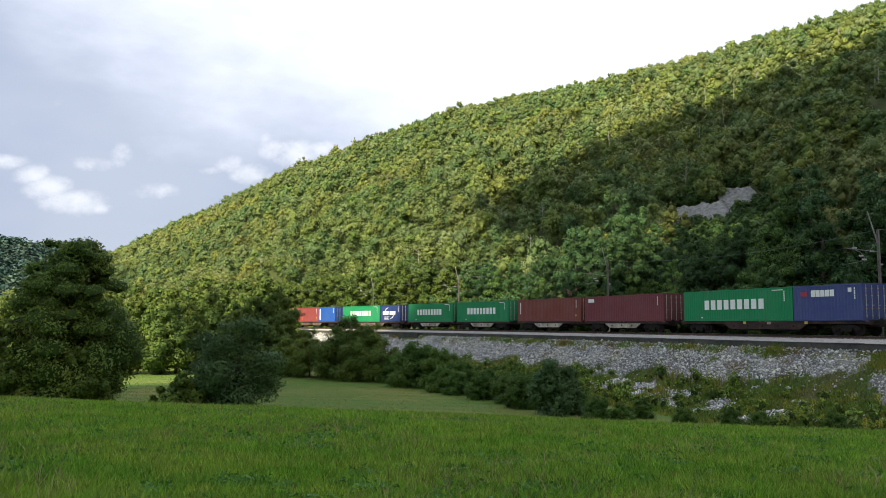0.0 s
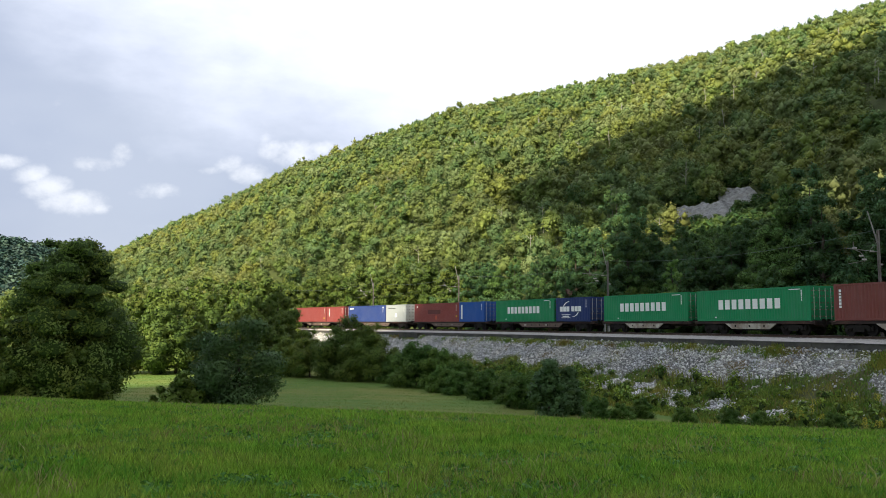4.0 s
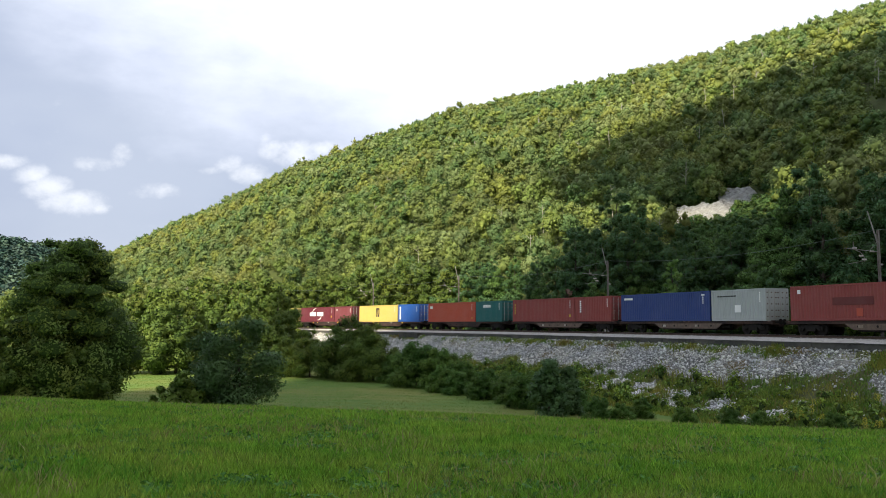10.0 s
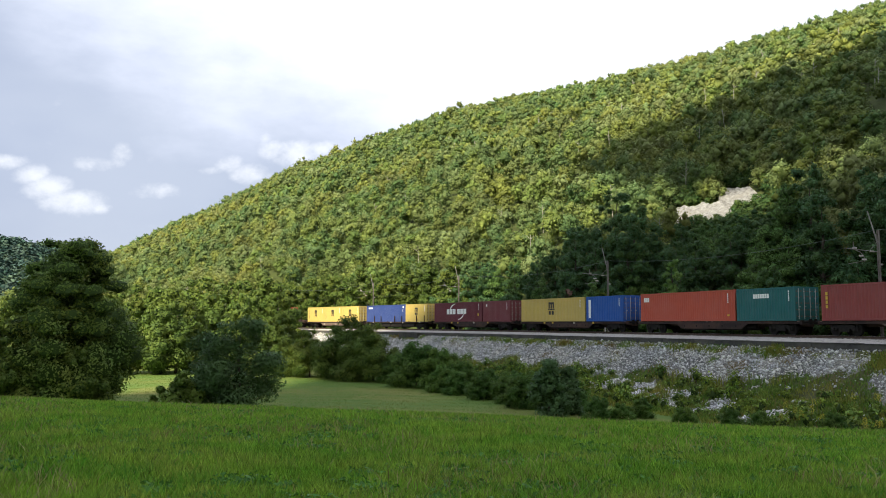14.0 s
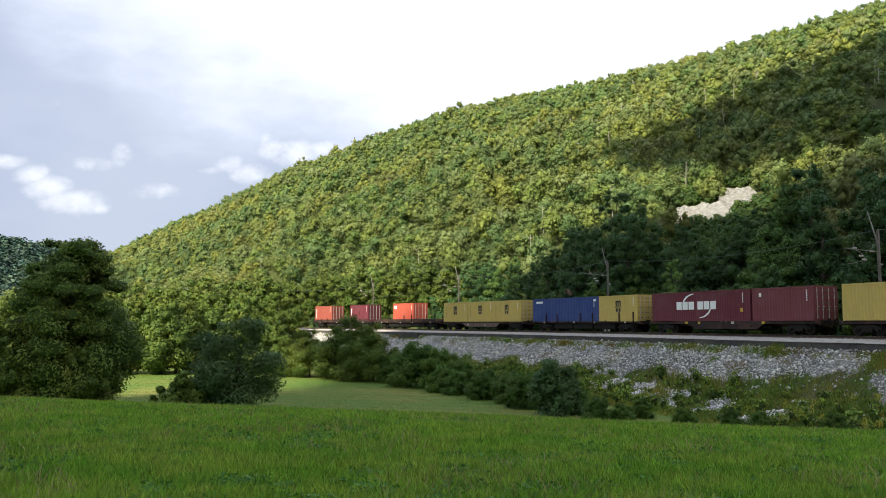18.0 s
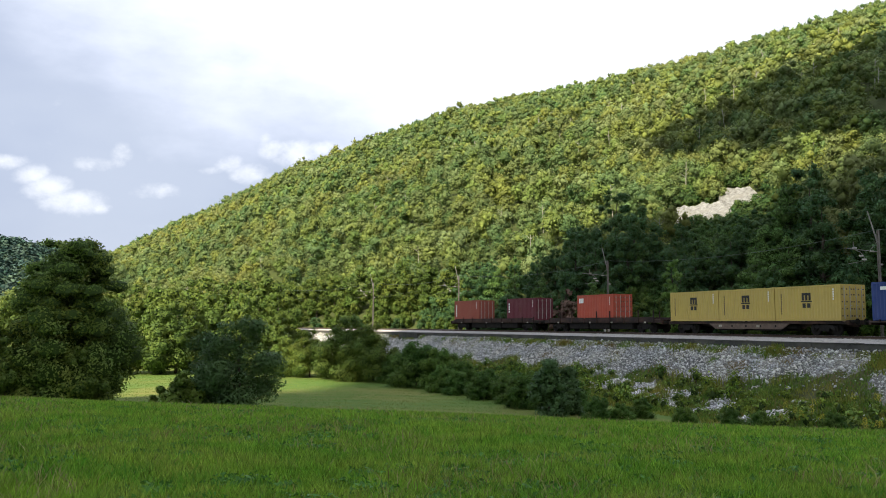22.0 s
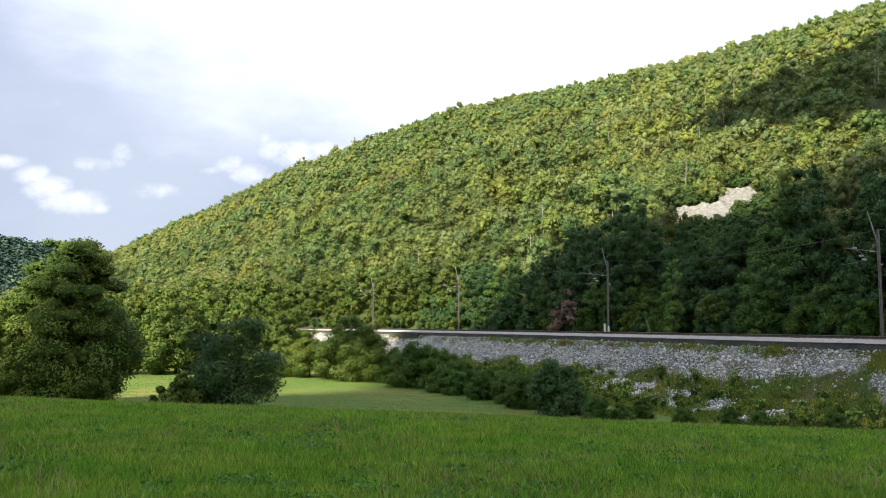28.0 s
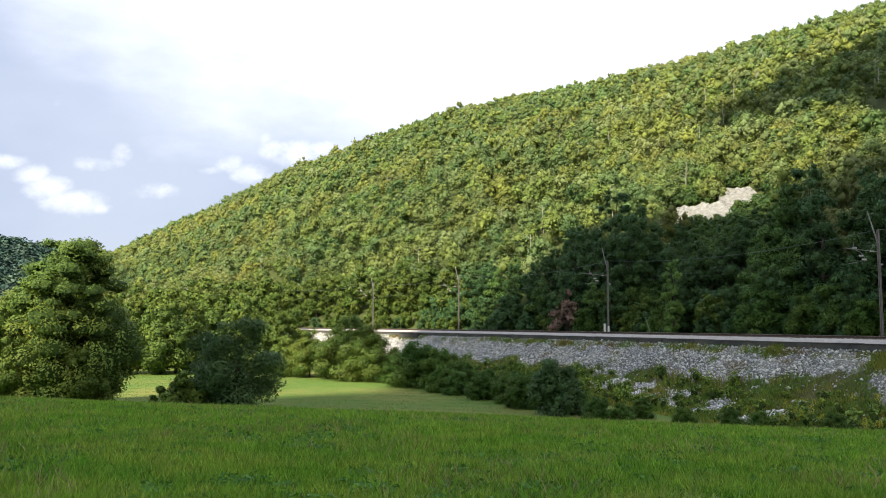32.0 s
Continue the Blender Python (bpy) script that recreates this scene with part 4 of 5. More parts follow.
def blades(name, x, y, z, h, w, lean, mat, seed, simple=False):
    rng = np.random.RandomState(seed)
    n = len(x)
    a = rng.uniform(0, 6.283, n)
    dx, dy = np.cos(a) * w / 2, np.sin(a) * w / 2
    la, l = rng.uniform(0, 6.283, n), lean * h * rng.uniform(0.2, 1.0, n)
    base = np.c_[x, y, z]
    side = np.c_[dx, dy, np.zeros(n)]
    mid = base + np.c_[np.cos(la) * l * 0.3, np.sin(la) * l * 0.3, h * 0.6]
    tip = base + np.c_[np.cos(la) * l, np.sin(la) * l, h]
    if simple:
        v = np.stack([base - side, base + side, tip], 1)
        return soup(name, v.reshape(-1, 3), np.arange(3 * n).reshape(-1, 3), [mat])
    v = np.stack([base - side, base + side, mid + side * 0.7, mid - side * 0.7, tip], 1)
    k = 5 * np.arange(n)[:, None]
    tri = np.concatenate([k + np.array([0, 1, 2]), k + np.array([0, 2, 3]), k + np.array([3, 2, 4])], 0)
    return soup(name, v.reshape(-1, 3), tri, [mat])


def meadow_grass():
    rng = np.random.RandomState(14)
    n = 420000
    d = np.exp(rng.uniform(math.log(5.5), math.log(48), n))
    az = np.radians(rng.uniform(-36, 36, n))
    x, y = d * np.sin(az), d * np.cos(az)
    clump = wobble(x, y, 1.9, 71) * 0.5 + wobble(x, y, 0.6, 72) * 0.7
    keep = (rng.rand(n) < 0.75 + 0.4 * clump) & (land(x, y) > -3.3)
    x, y, d, clump = x[keep], y[keep], d[keep], clump[keep]
    h = (0.10 + 0.06 * clump + 0.07 * rng.rand(len(x)) ** 2) * (1 + 0.3 * wobble(x, y, 11, 73))
    w = 0.012 + 0.0011 * d
    tagged(new("meadow_grass", blades("meadow_grass", x, y, land(x, y) - 0.02, np.maximum(h, 0.05), w, 0.9, M_GRASS, 15, True)),
           "long uncut green meadow grass", "grass", kind="stuff")
    n = 16000
    d = np.exp(rng.uniform(math.log(5.5), math.log(34), n))
    az = np.radians(rng.uniform(-36, 36, n))
    x, y = d * np.sin(az), d * np.cos(az)
    keep = rng.rand(n) < ease((wobble(x, y, 3.1, 75) + 0.1) / 0.6)
    x, y, d = x[keep], y[keep], d[keep]
    tagged(new("dry_stalks", blades("dry_stalks", x, y, land(x, y) - 0.02, rng.uniform(0.10, 0.30, len(x)), 0.005 + 0.0006 * d, 1.3, M_STRAW, 16)),
           "thin dry straw-coloured stalks in the grass", "grass", kind="stuff")


    n = 90000
    d = np.exp(rng.uniform(math.log(5.5), math.log(46), n))
    az = np.radians(rng.uniform(-36, 36, n))
    x, y = d * np.sin(az), d * np.cos(az)
    keep = (rng.rand(n) < ease((wobble(x, y * 0.45, 3.4, 76) + 0.5 * wobble(x, y * 0.6, 1.1, 77) - 0.10) / 0.5) * 0.85) & (land(x, y) > -3.3)
    x, y, d = x[keep], y[keep], d[keep]
    tagged(new("withered_grass", blades("withered_grass", x, y, land(x, y) - 0.02, rng.uniform(0.07, 0.19, len(x)), 0.009 + 0.0009 * d, 1.3, M_WITHERED, 19, True)),
           "brownish withered patches in the meadow grass", "grass", kind="stuff")
    n = 5500
    d = np.exp(rng.uniform(math.log(6), math.log(32), n))
    az = np.radians(rng.uniform(-36, 36, n))
    x, y = np.repeat(d * np.sin(az), 16) + rng.normal(0, 0.09, n * 16), np.repeat(d * np.cos(az), 16) + rng.normal(0, 0.09, n * 16)
    tagged(new("grass_tufts", blades("grass_tufts", x, y, land(x, y) - 0.02, rng.uniform(0.07, 0.20, n * 16) * np.repeat(rng.uniform(0.7, 1.2, n), 16), 0.012 + 0.0009 * np.repeat(d, 16), 1.2, M_TUFT, 18, True)),
           "coarse light and dark tufts of grass in the meadow", "grass", kind="stuff")
    n = 70000
    x, y = rng.uniform(-34, 12, n), rng.uniform(44, 92, n)
    s, u = track_coords(x, y)
    keep = (land(x, y) < -3.2) & (u < -15)
    x, y = x[keep], y[keep]
    row = 0.5 + 0.5 * np.sin((x * 0.25 + y) * 2.4)
    tagged(new("mown_grass", blades("mown_grass", x, y, land(x, y) - 0.02, 0.03 + 0.04 * rng.rand(len(x)) + 0.06 * row, 0.05, 1.5, M_MOWNBLADES, 17, True)),
           "short pale mown grass in the hollow", "grass", kind="stuff")


def clover():
    rng = np.random.RandomState(91)
    n = 700
    d, az = np.exp(rng.uniform(math.log(6), math.log(30), n)), np.radians(rng.uniform(-34, 34, n))
    x, y = d * np.sin(az), d * np.cos(az)
    keep = wobble(x, y, 5, 92) > -0.2
    x, y = x[keep], y[keep]
    v = leaf_triangles(rng, np.c_[x, y, land(x, y) + 0.05], rng.uniform(0.12, 0.34, len(x)), 30000, 0.05, 0.1, 0.0, 0.22, 0.2)
    tagged(new("clover", soup("clover", v, np.arange(len(v)).reshape(-1, 3), [M_CLOVER])), "dark green clover and broad-leaved herbs in the meadow", "herbs", kind="stuff")


M_CLOVER = material("clover_leaves", (0.055, 0.165, 0.028), (0.09, 0.21, 0.036), 1.5, 0.65, island=0.3, translucent=0.2, spec=0.25)
clover()
M_TUFT = material("coarse_tufts", (0.061, 0.202, 0.015), (0.172, 0.380, 0.026), 1.5, 0.7, c3=(0.271, 0.403, 0.041), big=2.2, island=0.25, lo=0.42, hi=0.58, translucent=0.25, spec=0.2)
M_WITHERED = material("withered_blades", (0.26, 0.24, 0.075), (0.20, 0.15, 0.065), 1.6, 0.85, c3=(0.20, 0.27, 0.05), big=0.5, island=0.35, translucent=0.2, spec=0.15)
M_MOWNBLADES = material("mown_blades", (0.092, 0.189, 0.032), (0.134, 0.209, 0.042), 0.5, 0.8, c3=(0.195, 0.223, 0.058), big=0.12, island=0.15, translucent=0.2, spec=0.15)
meadow_grass()


def bank_weeds():
    rng = np.random.RandomState(19)
    n = 95000
    s, u = rng.uniform(-44, 38, n), rng.uniform(-17, -4.3, n)
    keep = rng.rand(n) > stony(s, u) * 1.02
    s, u = s[keep], u[keep]
    x, y = track_xy(s, u)
    rough = wobble(x, y, 3.5, 81)
    h = 0.14 + 0.30 * np.maximum(rough, 0) + 0.32 * rng.rand(len(x)) ** 2
    h *= np.where(u > -7, 0.7, 1.0)
    dry = rng.rand(len(x)) < 0.05 + 0.14 * (wobble(x, y, 6, 82) > 0.3)
    for name, sel, mat, label in (("bank_weeds", ~dry, M_WEED, "rank green weeds and grass on the bank"), ("dry_weeds", dry, M_DRYWEED, "dry brownish grass on the stony bank")):
        tagged(new(name, blades(name, x[sel], y[sel], land(x[sel], y[sel]) - 0.03, h[sel], 0.05, 0.9, mat, 83)), label, "weeds", kind="stuff")
    # tufts along the trough and rusty patches on the rubble
    tx, ty, th, pick = [], [], [], []
    clumps = [(rng.uniform(-62, 27), -4.5 - 0.35 * rng.rand(), rng.uniform(0.4, 2.2), rng.uniform(0.15, 0.5), rng.randint(40, 260), rng.uniform(0.12, 0.36), int(rng.rand() < 0.15)) for _ in range(70)]
    clumps += [(rng.uniform(-40, 20), rng.uniform(-7.5, -5.2), rng.uniform(0.3, 1.2), rng.uniform(0.2, 0.6), rng.randint(30, 120), rng.uniform(0.1, 0.22), int(rng.rand() < 0.5)) for _ in range(34)]
    for s0, u0, span_s, span_u, count, tall, dead in (*clumps, (4, -4.6, 3.6, 0.35, 900, 0.3, 0), (14, -4.8, 1.0, 0.5, 500, 0.5, 0), (24, -5.2, 1.5, 0.7, 800, 0.4, 0), (-8, -4.5, 2.5, 0.3, 400, 0.22, 0),
                                                     (-22, -4.5, 3.0, 0.3, 350, 0.2, 0), (12, -6.4, 1.6, 0.5, 500, 0.16, 1), (5, -7.2, 0.8, 0.4, 260, 0.18, 1), (-14, -6.5, 1.2, 0.6, 300, 0.15, 1), (9, -5.8, 0.5, 0.3, 160, 0.2, 0)):
        s, u = rng.normal(s0, span_s * 0.5, count), np.minimum(rng.normal(u0, span_u * 0.6, count), -4.25)
        xx, yy = track_xy(s, u)
        tx.append(xx), ty.append(yy), th.append(tall * rng.uniform(0.4, 1.2, count)), pick.append(np.full(count, dead))
    tx, ty, th, pick = np.concatenate(tx), np.concatenate(ty), np.concatenate(th), np.concatenate(pick)
    for name, sel, mat, label in (("kerb_weeds", pick == 0, M_WEED, "green weeds growing along the concrete trough"), ("rusty_weeds", pick == 1, M_DRYWEED, "rust-brown withered weeds on the rubble")):
        tagged(new(name, blades(name, tx[sel], ty[sel], land(tx[sel], ty[sel]) - 0.02, th[sel], 0.045, 1.0, mat, 85)), label, "weeds", kind="stuff")
    # leafy low growth
    n = 1300
    s, u = rng.uniform(-60, 34, n), rng.uniform(-16, -8.0, n)
    keep = rng.rand(n) > stony(s, u)
    s, u = s[keep], u[keep]
    x, y = track_xy(s, u)
    spots = np.c_[x, y, land(x, y) - 0.15, 0.18 + 0.5 * rng.rand(len(x)) ** 2, rng.uniform(0.6, 1.2, len(x))]
    tagged(new("low_herbs", stand("low_herbs", spots, 80, 0.28, [M_LEAF_DARKISH, M_CORE], PALETTE, 84)), "low leafy herbs and brambles on the bank", "weeds", kind="stuff")


M_WEED = material("weeds", (0.101, 0.197, 0.029), (0.168, 0.245, 0.040), 0.7, 0.8, c3=(0.300, 0.273, 0.054), big=0.35, island=0.35, translucent=0.25, spec=0.2)
M_DRYWEED = material("dry_weeds", (0.26, 0.18, 0.06), (0.17, 0.13, 0.05), 0.8, 0.85, island=0.3, translucent=0.15, spec=0.15)
M_LEAF_DARKISH = material("herb_leaves", (0.137, 0.217, 0.034), (0.196, 0.258, 0.041), 0.8, 0.7, island=0.25, attr="tint", translucent=0.2, spec=0.2)
M_YELLOW = material("yellow_petals", (0.6, 0.52, 0.05), (0.5, 0.42, 0.04), 8.0, 0.7, island=0.15, translucent=0.2)
bank_weeds()


def flower_spikes():
    rng = np.random.RandomState(23)
    stem, head = bmesh.new(), bmesh.new()
    tube(stem, (0, 0, -0.1), (0.03, 0, 0.85), 0.014, 0.008, 5)
    for k in range(7):
        a = k * 2.4
        tube(stem, (0, 0, 0.1 + k * 0.07), (0.16 * math.cos(a), 0.16 * math.sin(a), 0.18 + k * 0.07), 0.028, 0.004, 4)
    for k in range(18):
        z, a = 0.62 + 0.5 * k / 26, k * 2.4
        r = 0.075 * (1.15 - k / 26)
        p = Vector((0.03 + r * math.cos(a), r * math.sin(a), z))
        tube(head, p, p + Vector((0.05 * math.cos(a), 0.05 * math.sin(a), 0.03)), 0.009, 0.02, 5)
    stem, head = to_mesh("stem", stem, M_WEED), to_mesh("flower_head", head, M_YELLOW)
    for k in range(22):
        s, u = rng.uniform(23, 31), rng.uniform(-15.0, -9.5)
        x, y = track_xy(s, u)
        root = tagged(new("wildflower"), "tall yellow wildflower spike on the bank", "flower", "yellow flowers on the bank")
        part("stem", stem, None, root)
        part("flower_head", head, None, root)
        k2 = rng.uniform(0.7, 1.15)
        root.matrix_basis = pose(x, y, land_at(x, y), rng.uniform(-8, 8), rng.uniform(-8, 8), rng.uniform(0, 360)) @ Matrix.Diagonal((k2, k2, k2, 1))


flower_spikes()


# ---- the goods train ----
SPEED = 10.968
TRAIN = []                       # (thing, arc coordinate at the start, height above the rail)
PAINT = {}
W, HGT = 2.438, 2.591


def paint(name, c):
    if name not in PAINT:
        PAINT[name] = material("paint_" + name, c, tuple(0.82 * k for k in c), 1.6, 0.55, c3=tuple(0.86 * k + 0.02 for k in c), big=0.5, lo=0.2, hi=0.8, spec=0.35)
    return PAINT[name]


COLOURS = {"green": (0.014, 0.262, 0.097), "teal": (0.023, 0.137, 0.137), "maroon": (0.194, 0.046, 0.057), "brown": (0.217, 0.057, 0.046), "red": (0.296, 0.063, 0.057),
           "orange": (0.524, 0.097, 0.057), "brick": (0.365, 0.091, 0.063), "navy": (0.018, 0.040, 0.160), "blue": (0.023, 0.103, 0.410), "slate": (0.034, 0.063, 0.228),
           "sea": (0.063, 0.085, 0.251), "yellow": (0.616, 0.456, 0.125), "grey": (0.456, 0.479, 0.479), "wine": (0.148, 0.025, 0.040)}


def corrugated(length, height, pitch=0.278, depth=0.036):
    """A corrugated wall in the x, z plane, facing -y, with its lower left corner at the origin."""
    bm = bmesh.new()
    xs, x = [], 0.0
    while x < length - 0.01:
        for dx, dy in ((0.0, 0.0), (0.07, 0.0), (0.139, depth), (0.209, depth)):
            if x + dx < length:
                xs.append((x + dx, dy))
        x += pitch
    xs.append((length, 0.0))
    lo = [bm.verts.new((a, b, 0)) for a, b in xs]
    hi = [bm.verts.new((a, b, height)) for a, b in xs]
    for i in range(len(xs) - 1):
        bm.faces.new((lo[i], lo[i + 1], hi[i + 1], hi[i]))
    return bm


M_BARS = material("zinc_bars", (0.52, 0.52, 0.50), (0.38, 0.37, 0.35), 6.0, 0.5, metal=0.2)
MESHES = {}


def shared(key, maker):
    if key not in MESHES:
        MESHES[key] = maker()
    return MESHES[key]


def placed(bm, m):
    bmesh.ops.transform(bm, matrix=m, verts=bm.verts)
    return bm


def freight_container(length, colour, label, doors_front=True, plain_side=False):
    """A shipping box, its origin under its middle, +x the way it travels."""
    mat = paint(colour, COLOURS[colour])
    root = new("shipping_container")
    tagged(root, label, "shipping container", "containers on the train")
    hl, hw = length / 2, W / 2
    key = (length, colour)

    def side():
        return to_mesh("side_wall", placed(corrugated(length - 0.26, HGT - 0.30), pose(-hl + 0.13, -hw + 0.012, 0.17)), mat)

    def roof():
        bm = bmesh.new()
        box(bm, -hl + 0.06, hl - 0.06, -hw + 0.04, hw - 0.04, HGT - 0.06, HGT - 0.02)
        x = -hl + 0.4
        while x < hl - 0.4:
            box(bm, x, x + 0.10, -hw + 0.16, hw - 0.16, HGT - 0.02, HGT - 0.004)
            x += 0.42
        return to_mesh("roof", bm, mat)

    def floor():
        bm = bmesh.new()
        box(bm, -hl + 0.12, hl - 0.12, -hw + 0.05, hw - 0.05, 0.10, 0.16)
        return to_mesh("underside", bm, M_RUSTPOST)

    def end():
        bm = placed(corrugated(W - 0.24, HGT - 0.30, 0.25, 0.045), pose(-hl + 0.03, hw - 0.12, 0.17, 0, 0, -90))
        return to_mesh("end_wall", bm, mat)

    def post():
        bm = bmesh.new()
        box(bm, -0.065, 0.065, -0.065, 0.065, 0.118, HGT - 0.118)
        return to_mesh("corner_post", bm, mat)

    def casting():
        bm = bmesh.new()
        box(bm, -0.081, 0.081, -0.081, 0.081, 0, 0.118)
        bmesh.ops.bevel(bm, geom=list(bm.edges), offset=0.012, segments=1, affect="EDGES")
        return to_mesh("corner_casting", bm, mat)

    def rail_bar(z0, z1):
        bm = bmesh.new()
        box(bm, -hl + 0.162, hl - 0.162, -0.05, 0.05, z0, z1)
        return to_mesh("side_rail", bm, mat)

    def door():
        bm = bmesh.new()
        box(bm, -0.03, 0.02, -hw / 2 + 0.035, hw / 2 - 0.035, 0.17, HGT - 0.16)
        for z in (0.45, 0.95, 1.45, 1.95):
            box(bm, 0.02, 0.036, -hw / 2 + 0.12, hw / 2 - 0.12, z, z + 0.26)
        panels = len(bm.faces)
        for z in (0.36, 0.86, 1.36, 1.86, 2.26):
            for y in (-0.46, 0.0, 0.46):
                box(bm, 0.0, 0.055, y - 0.05, y + 0.05, z - 0.06, z + 0.03)
        for k, f in enumerate(bm.faces):
            f.material_index = 1 if k >= panels else 0
        me = to_mesh("door", bm, mat)
        me.materials.append(M_RUSTPOST)
        return me

    def lock_bar():
        bm = bmesh.new()
        tube(bm, (0, 0, 0.14), (0, 0, HGT - 0.13), 0.026, sides=6)
        box(bm, -0.02, 0.03, -0.02, 0.16, 1.05, 1.09)
        for z in (0.3, 0.8, 1.7, 2.2):
            box(bm, -0.03, 0.022, -0.05, 0.05, z, z + 0.06)
        return to_mesh("locking_bar", bm, M_BARS)

    def sill():
        bm = bmesh.new()
        box(bm, -0.05, 0.05, -hw + 0.162, hw - 0.162, 0.0, 0.16)
        return to_mesh("end_sill", bm, mat)

    part("side_wall", shared(("side", key), side), None, root)
    far = part("side_wall", shared(("side", key), side), None, root)
    far.rotation_euler = (0, 0, math.pi)
    part("roof", shared(("roof", key), roof), None, root)
    part("underside", shared(("floor", length), floor), None, root)
    part("end_wall", shared(("end", key), end), None, root)
    for sx in (-1, 1):
        for sy in (-1, 1):
            p = part("corner_post", shared(("post", colour), post), None, root)
            p.location = (sx * (hl - 0.067), sy * (hw - 0.067), 0)
            for z in (0.0, HGT - 0.118):
                c = part("corner_casting", shared(("casting", colour), casting), None, root)
                c.location = (sx * (hl - 0.081), sy * (hw - 0.081), z)
    for sy in (-1, 1):
        for nm, z0, z1 in (("bottom_rail", 0.02, 0.17), ("top_rail", HGT - 0.13, HGT - 0.01)):
            r = part(nm, shared((nm, key), lambda: rail_bar(z0, z1)), None, root)
            r.location = (0, sy * (hw - 0.051), 0)
    for sx in (-1, 1):
        for nm, z in (("end_sill", 0.0), ("end_header", HGT - 0.16)):
            r = part(nm, shared(("sill", colour), sill), None, root)
            r.location = (sx * (hl - 0.055), 0, z)
    for k in (-1, 1):
        d = part("door", shared(("door", colour), door), None, root)
        d.location = (hl - 0.045, k * (hw / 2 - 0.03), 0)
        for o in (-0.28, 0.28):
            b = part("locking_bar", shared(("bar",), lock_bar), None, d)
            b.location = (0.062, o, 0)
    return root


M_WHITE = material("white_lettering", (0.880, 0.880, 0.880), (0.850, 0.850, 0.825), 3.0, 0.6)
M_BLACK = material("black_lettering", (0.02, 0.02, 0.02), (0.035, 0.03, 0.03), 3.0, 0.6)
M_MARKYELLOW = material("yellow_lettering", (0.62, 0.42, 0.04), (0.5, 0.33, 0.04), 3.0, 0.6)


def mark(box_thing, x0, x1, z0, z1, mat=M_WHITE, name="marking"):
    bm = bmesh.new()
    box(bm, x0, x1, -W / 2 - 0.004, -W / 2 + 0.006, z0, z1)
    return part(name, bm, mat, box_thing)


def add_container(rear, length, colour, label, lift=0.0):
    c = freight_container(length, colour, label)
    TRAIN.append((c, rear + length / 2, 1.06 + lift))
    return c


FT40, FT20 = 12.192, 6.058


def glyphs(c, x, z, width, height, n, mat=M_WHITE, gap=0.22, slant=0.0):
    """A line of lettering as n plain blocks, centred at x, z on the near long side."""
    bm = bmesh.new()
    w = width / n
    for k in range(n):
        x0 = x - width / 2 + k * w
        v = box(bm, x0, x0 + w * (1 - gap), -W / 2 - 0.004, -W / 2 + 0.006, z - height / 2, z + height / 2)
        for q in v:
            q.co.x += slant * (q.co.z - z)
    return part("lettering", bm, mat, c, "plain blocks of lettering")


def upright(c, x, z0, z1, width, n, mat=M_WHITE):
    bm = bmesh.new()
    h = (z1 - z0) / n
    for k in range(n):
        box(bm, x - width / 2, x + width / 2, -W / 2 - 0.004, -W / 2 + 0.006, z0 + k * h, z0 + (k + 0.76) * h)
    return part("lettering", bm, mat, c, "upright blocks of lettering")


def swoosh(c, x, z, r, a0, a1, thick, mat=M_WHITE):
    """A tapering arc."""
    bm = bmesh.new()
    n = 12
    for k in range(n):
        q = []
        for f in (k / n, (k + 1) / n):
            a, t = radians(a0 + (a1 - a0) * f), thick * (0.35 + 0.65 * math.sin(math.pi * (0.15 + 0.8 * f)))
            q += [(x + (r - t / 2) * math.cos(a), z + (r - t / 2) * math.sin(a) * 0.62), (x + (r + t / 2) * math.cos(a), z + (r + t / 2) * math.sin(a) * 0.62)]
        prism(bm, [q[0], q[1], q[3], q[2]], -W / 2 - 0.004, -W / 2 + 0.006)
    return part("emblem", bm, mat, c, "curved emblem stroke")


def small_print(c, x, n=5, top=2.3):
    """The stencilled data near the front end: short bars, with a yellow plate."""
    bm = bmesh.new()
    for k in range(n):
        box(bm, x - 0.05, x + 0.05, -W / 2 - 0.004, -W / 2 + 0.006, top - 0.13 - k * 0.17, top - k * 0.17)
    part("stencil", bm, M_WHITE, c)


def stacked_emblem(c, x, z, k):
    """A black emblem: a three-legged arch over two blocks."""
    bm = bmesh.new()
    for dx in (-0.42, 0.0, 0.42):
        box(bm, x + (dx - 0.12) * k, x + (dx + 0.12) * k, -W / 2 - 0.004, -W / 2 + 0.006, z, z + 0.62 * k)
    box(bm, x - 0.54 * k, x + 0.54 * k, -W / 2 - 0.0045, -W / 2 + 0.0055, z + 0.5 * k, z + 0.74 * k)
    box(bm, x - 0.66 * k, x + 0.66 * k, -W / 2 - 0.004, -W / 2 + 0.006, z - 0.16 * k, z - 0.05 * k)
    for dx in (-0.52, 0.06):
        box(bm, x + (dx + 0.04) * k, x + (dx + 0.42) * k, -W / 2 - 0.004, -W / 2 + 0.006, z - 0.72 * k, z - 0.28 * k)
    part("emblem", bm, M_BLACK, c, "black block emblem")


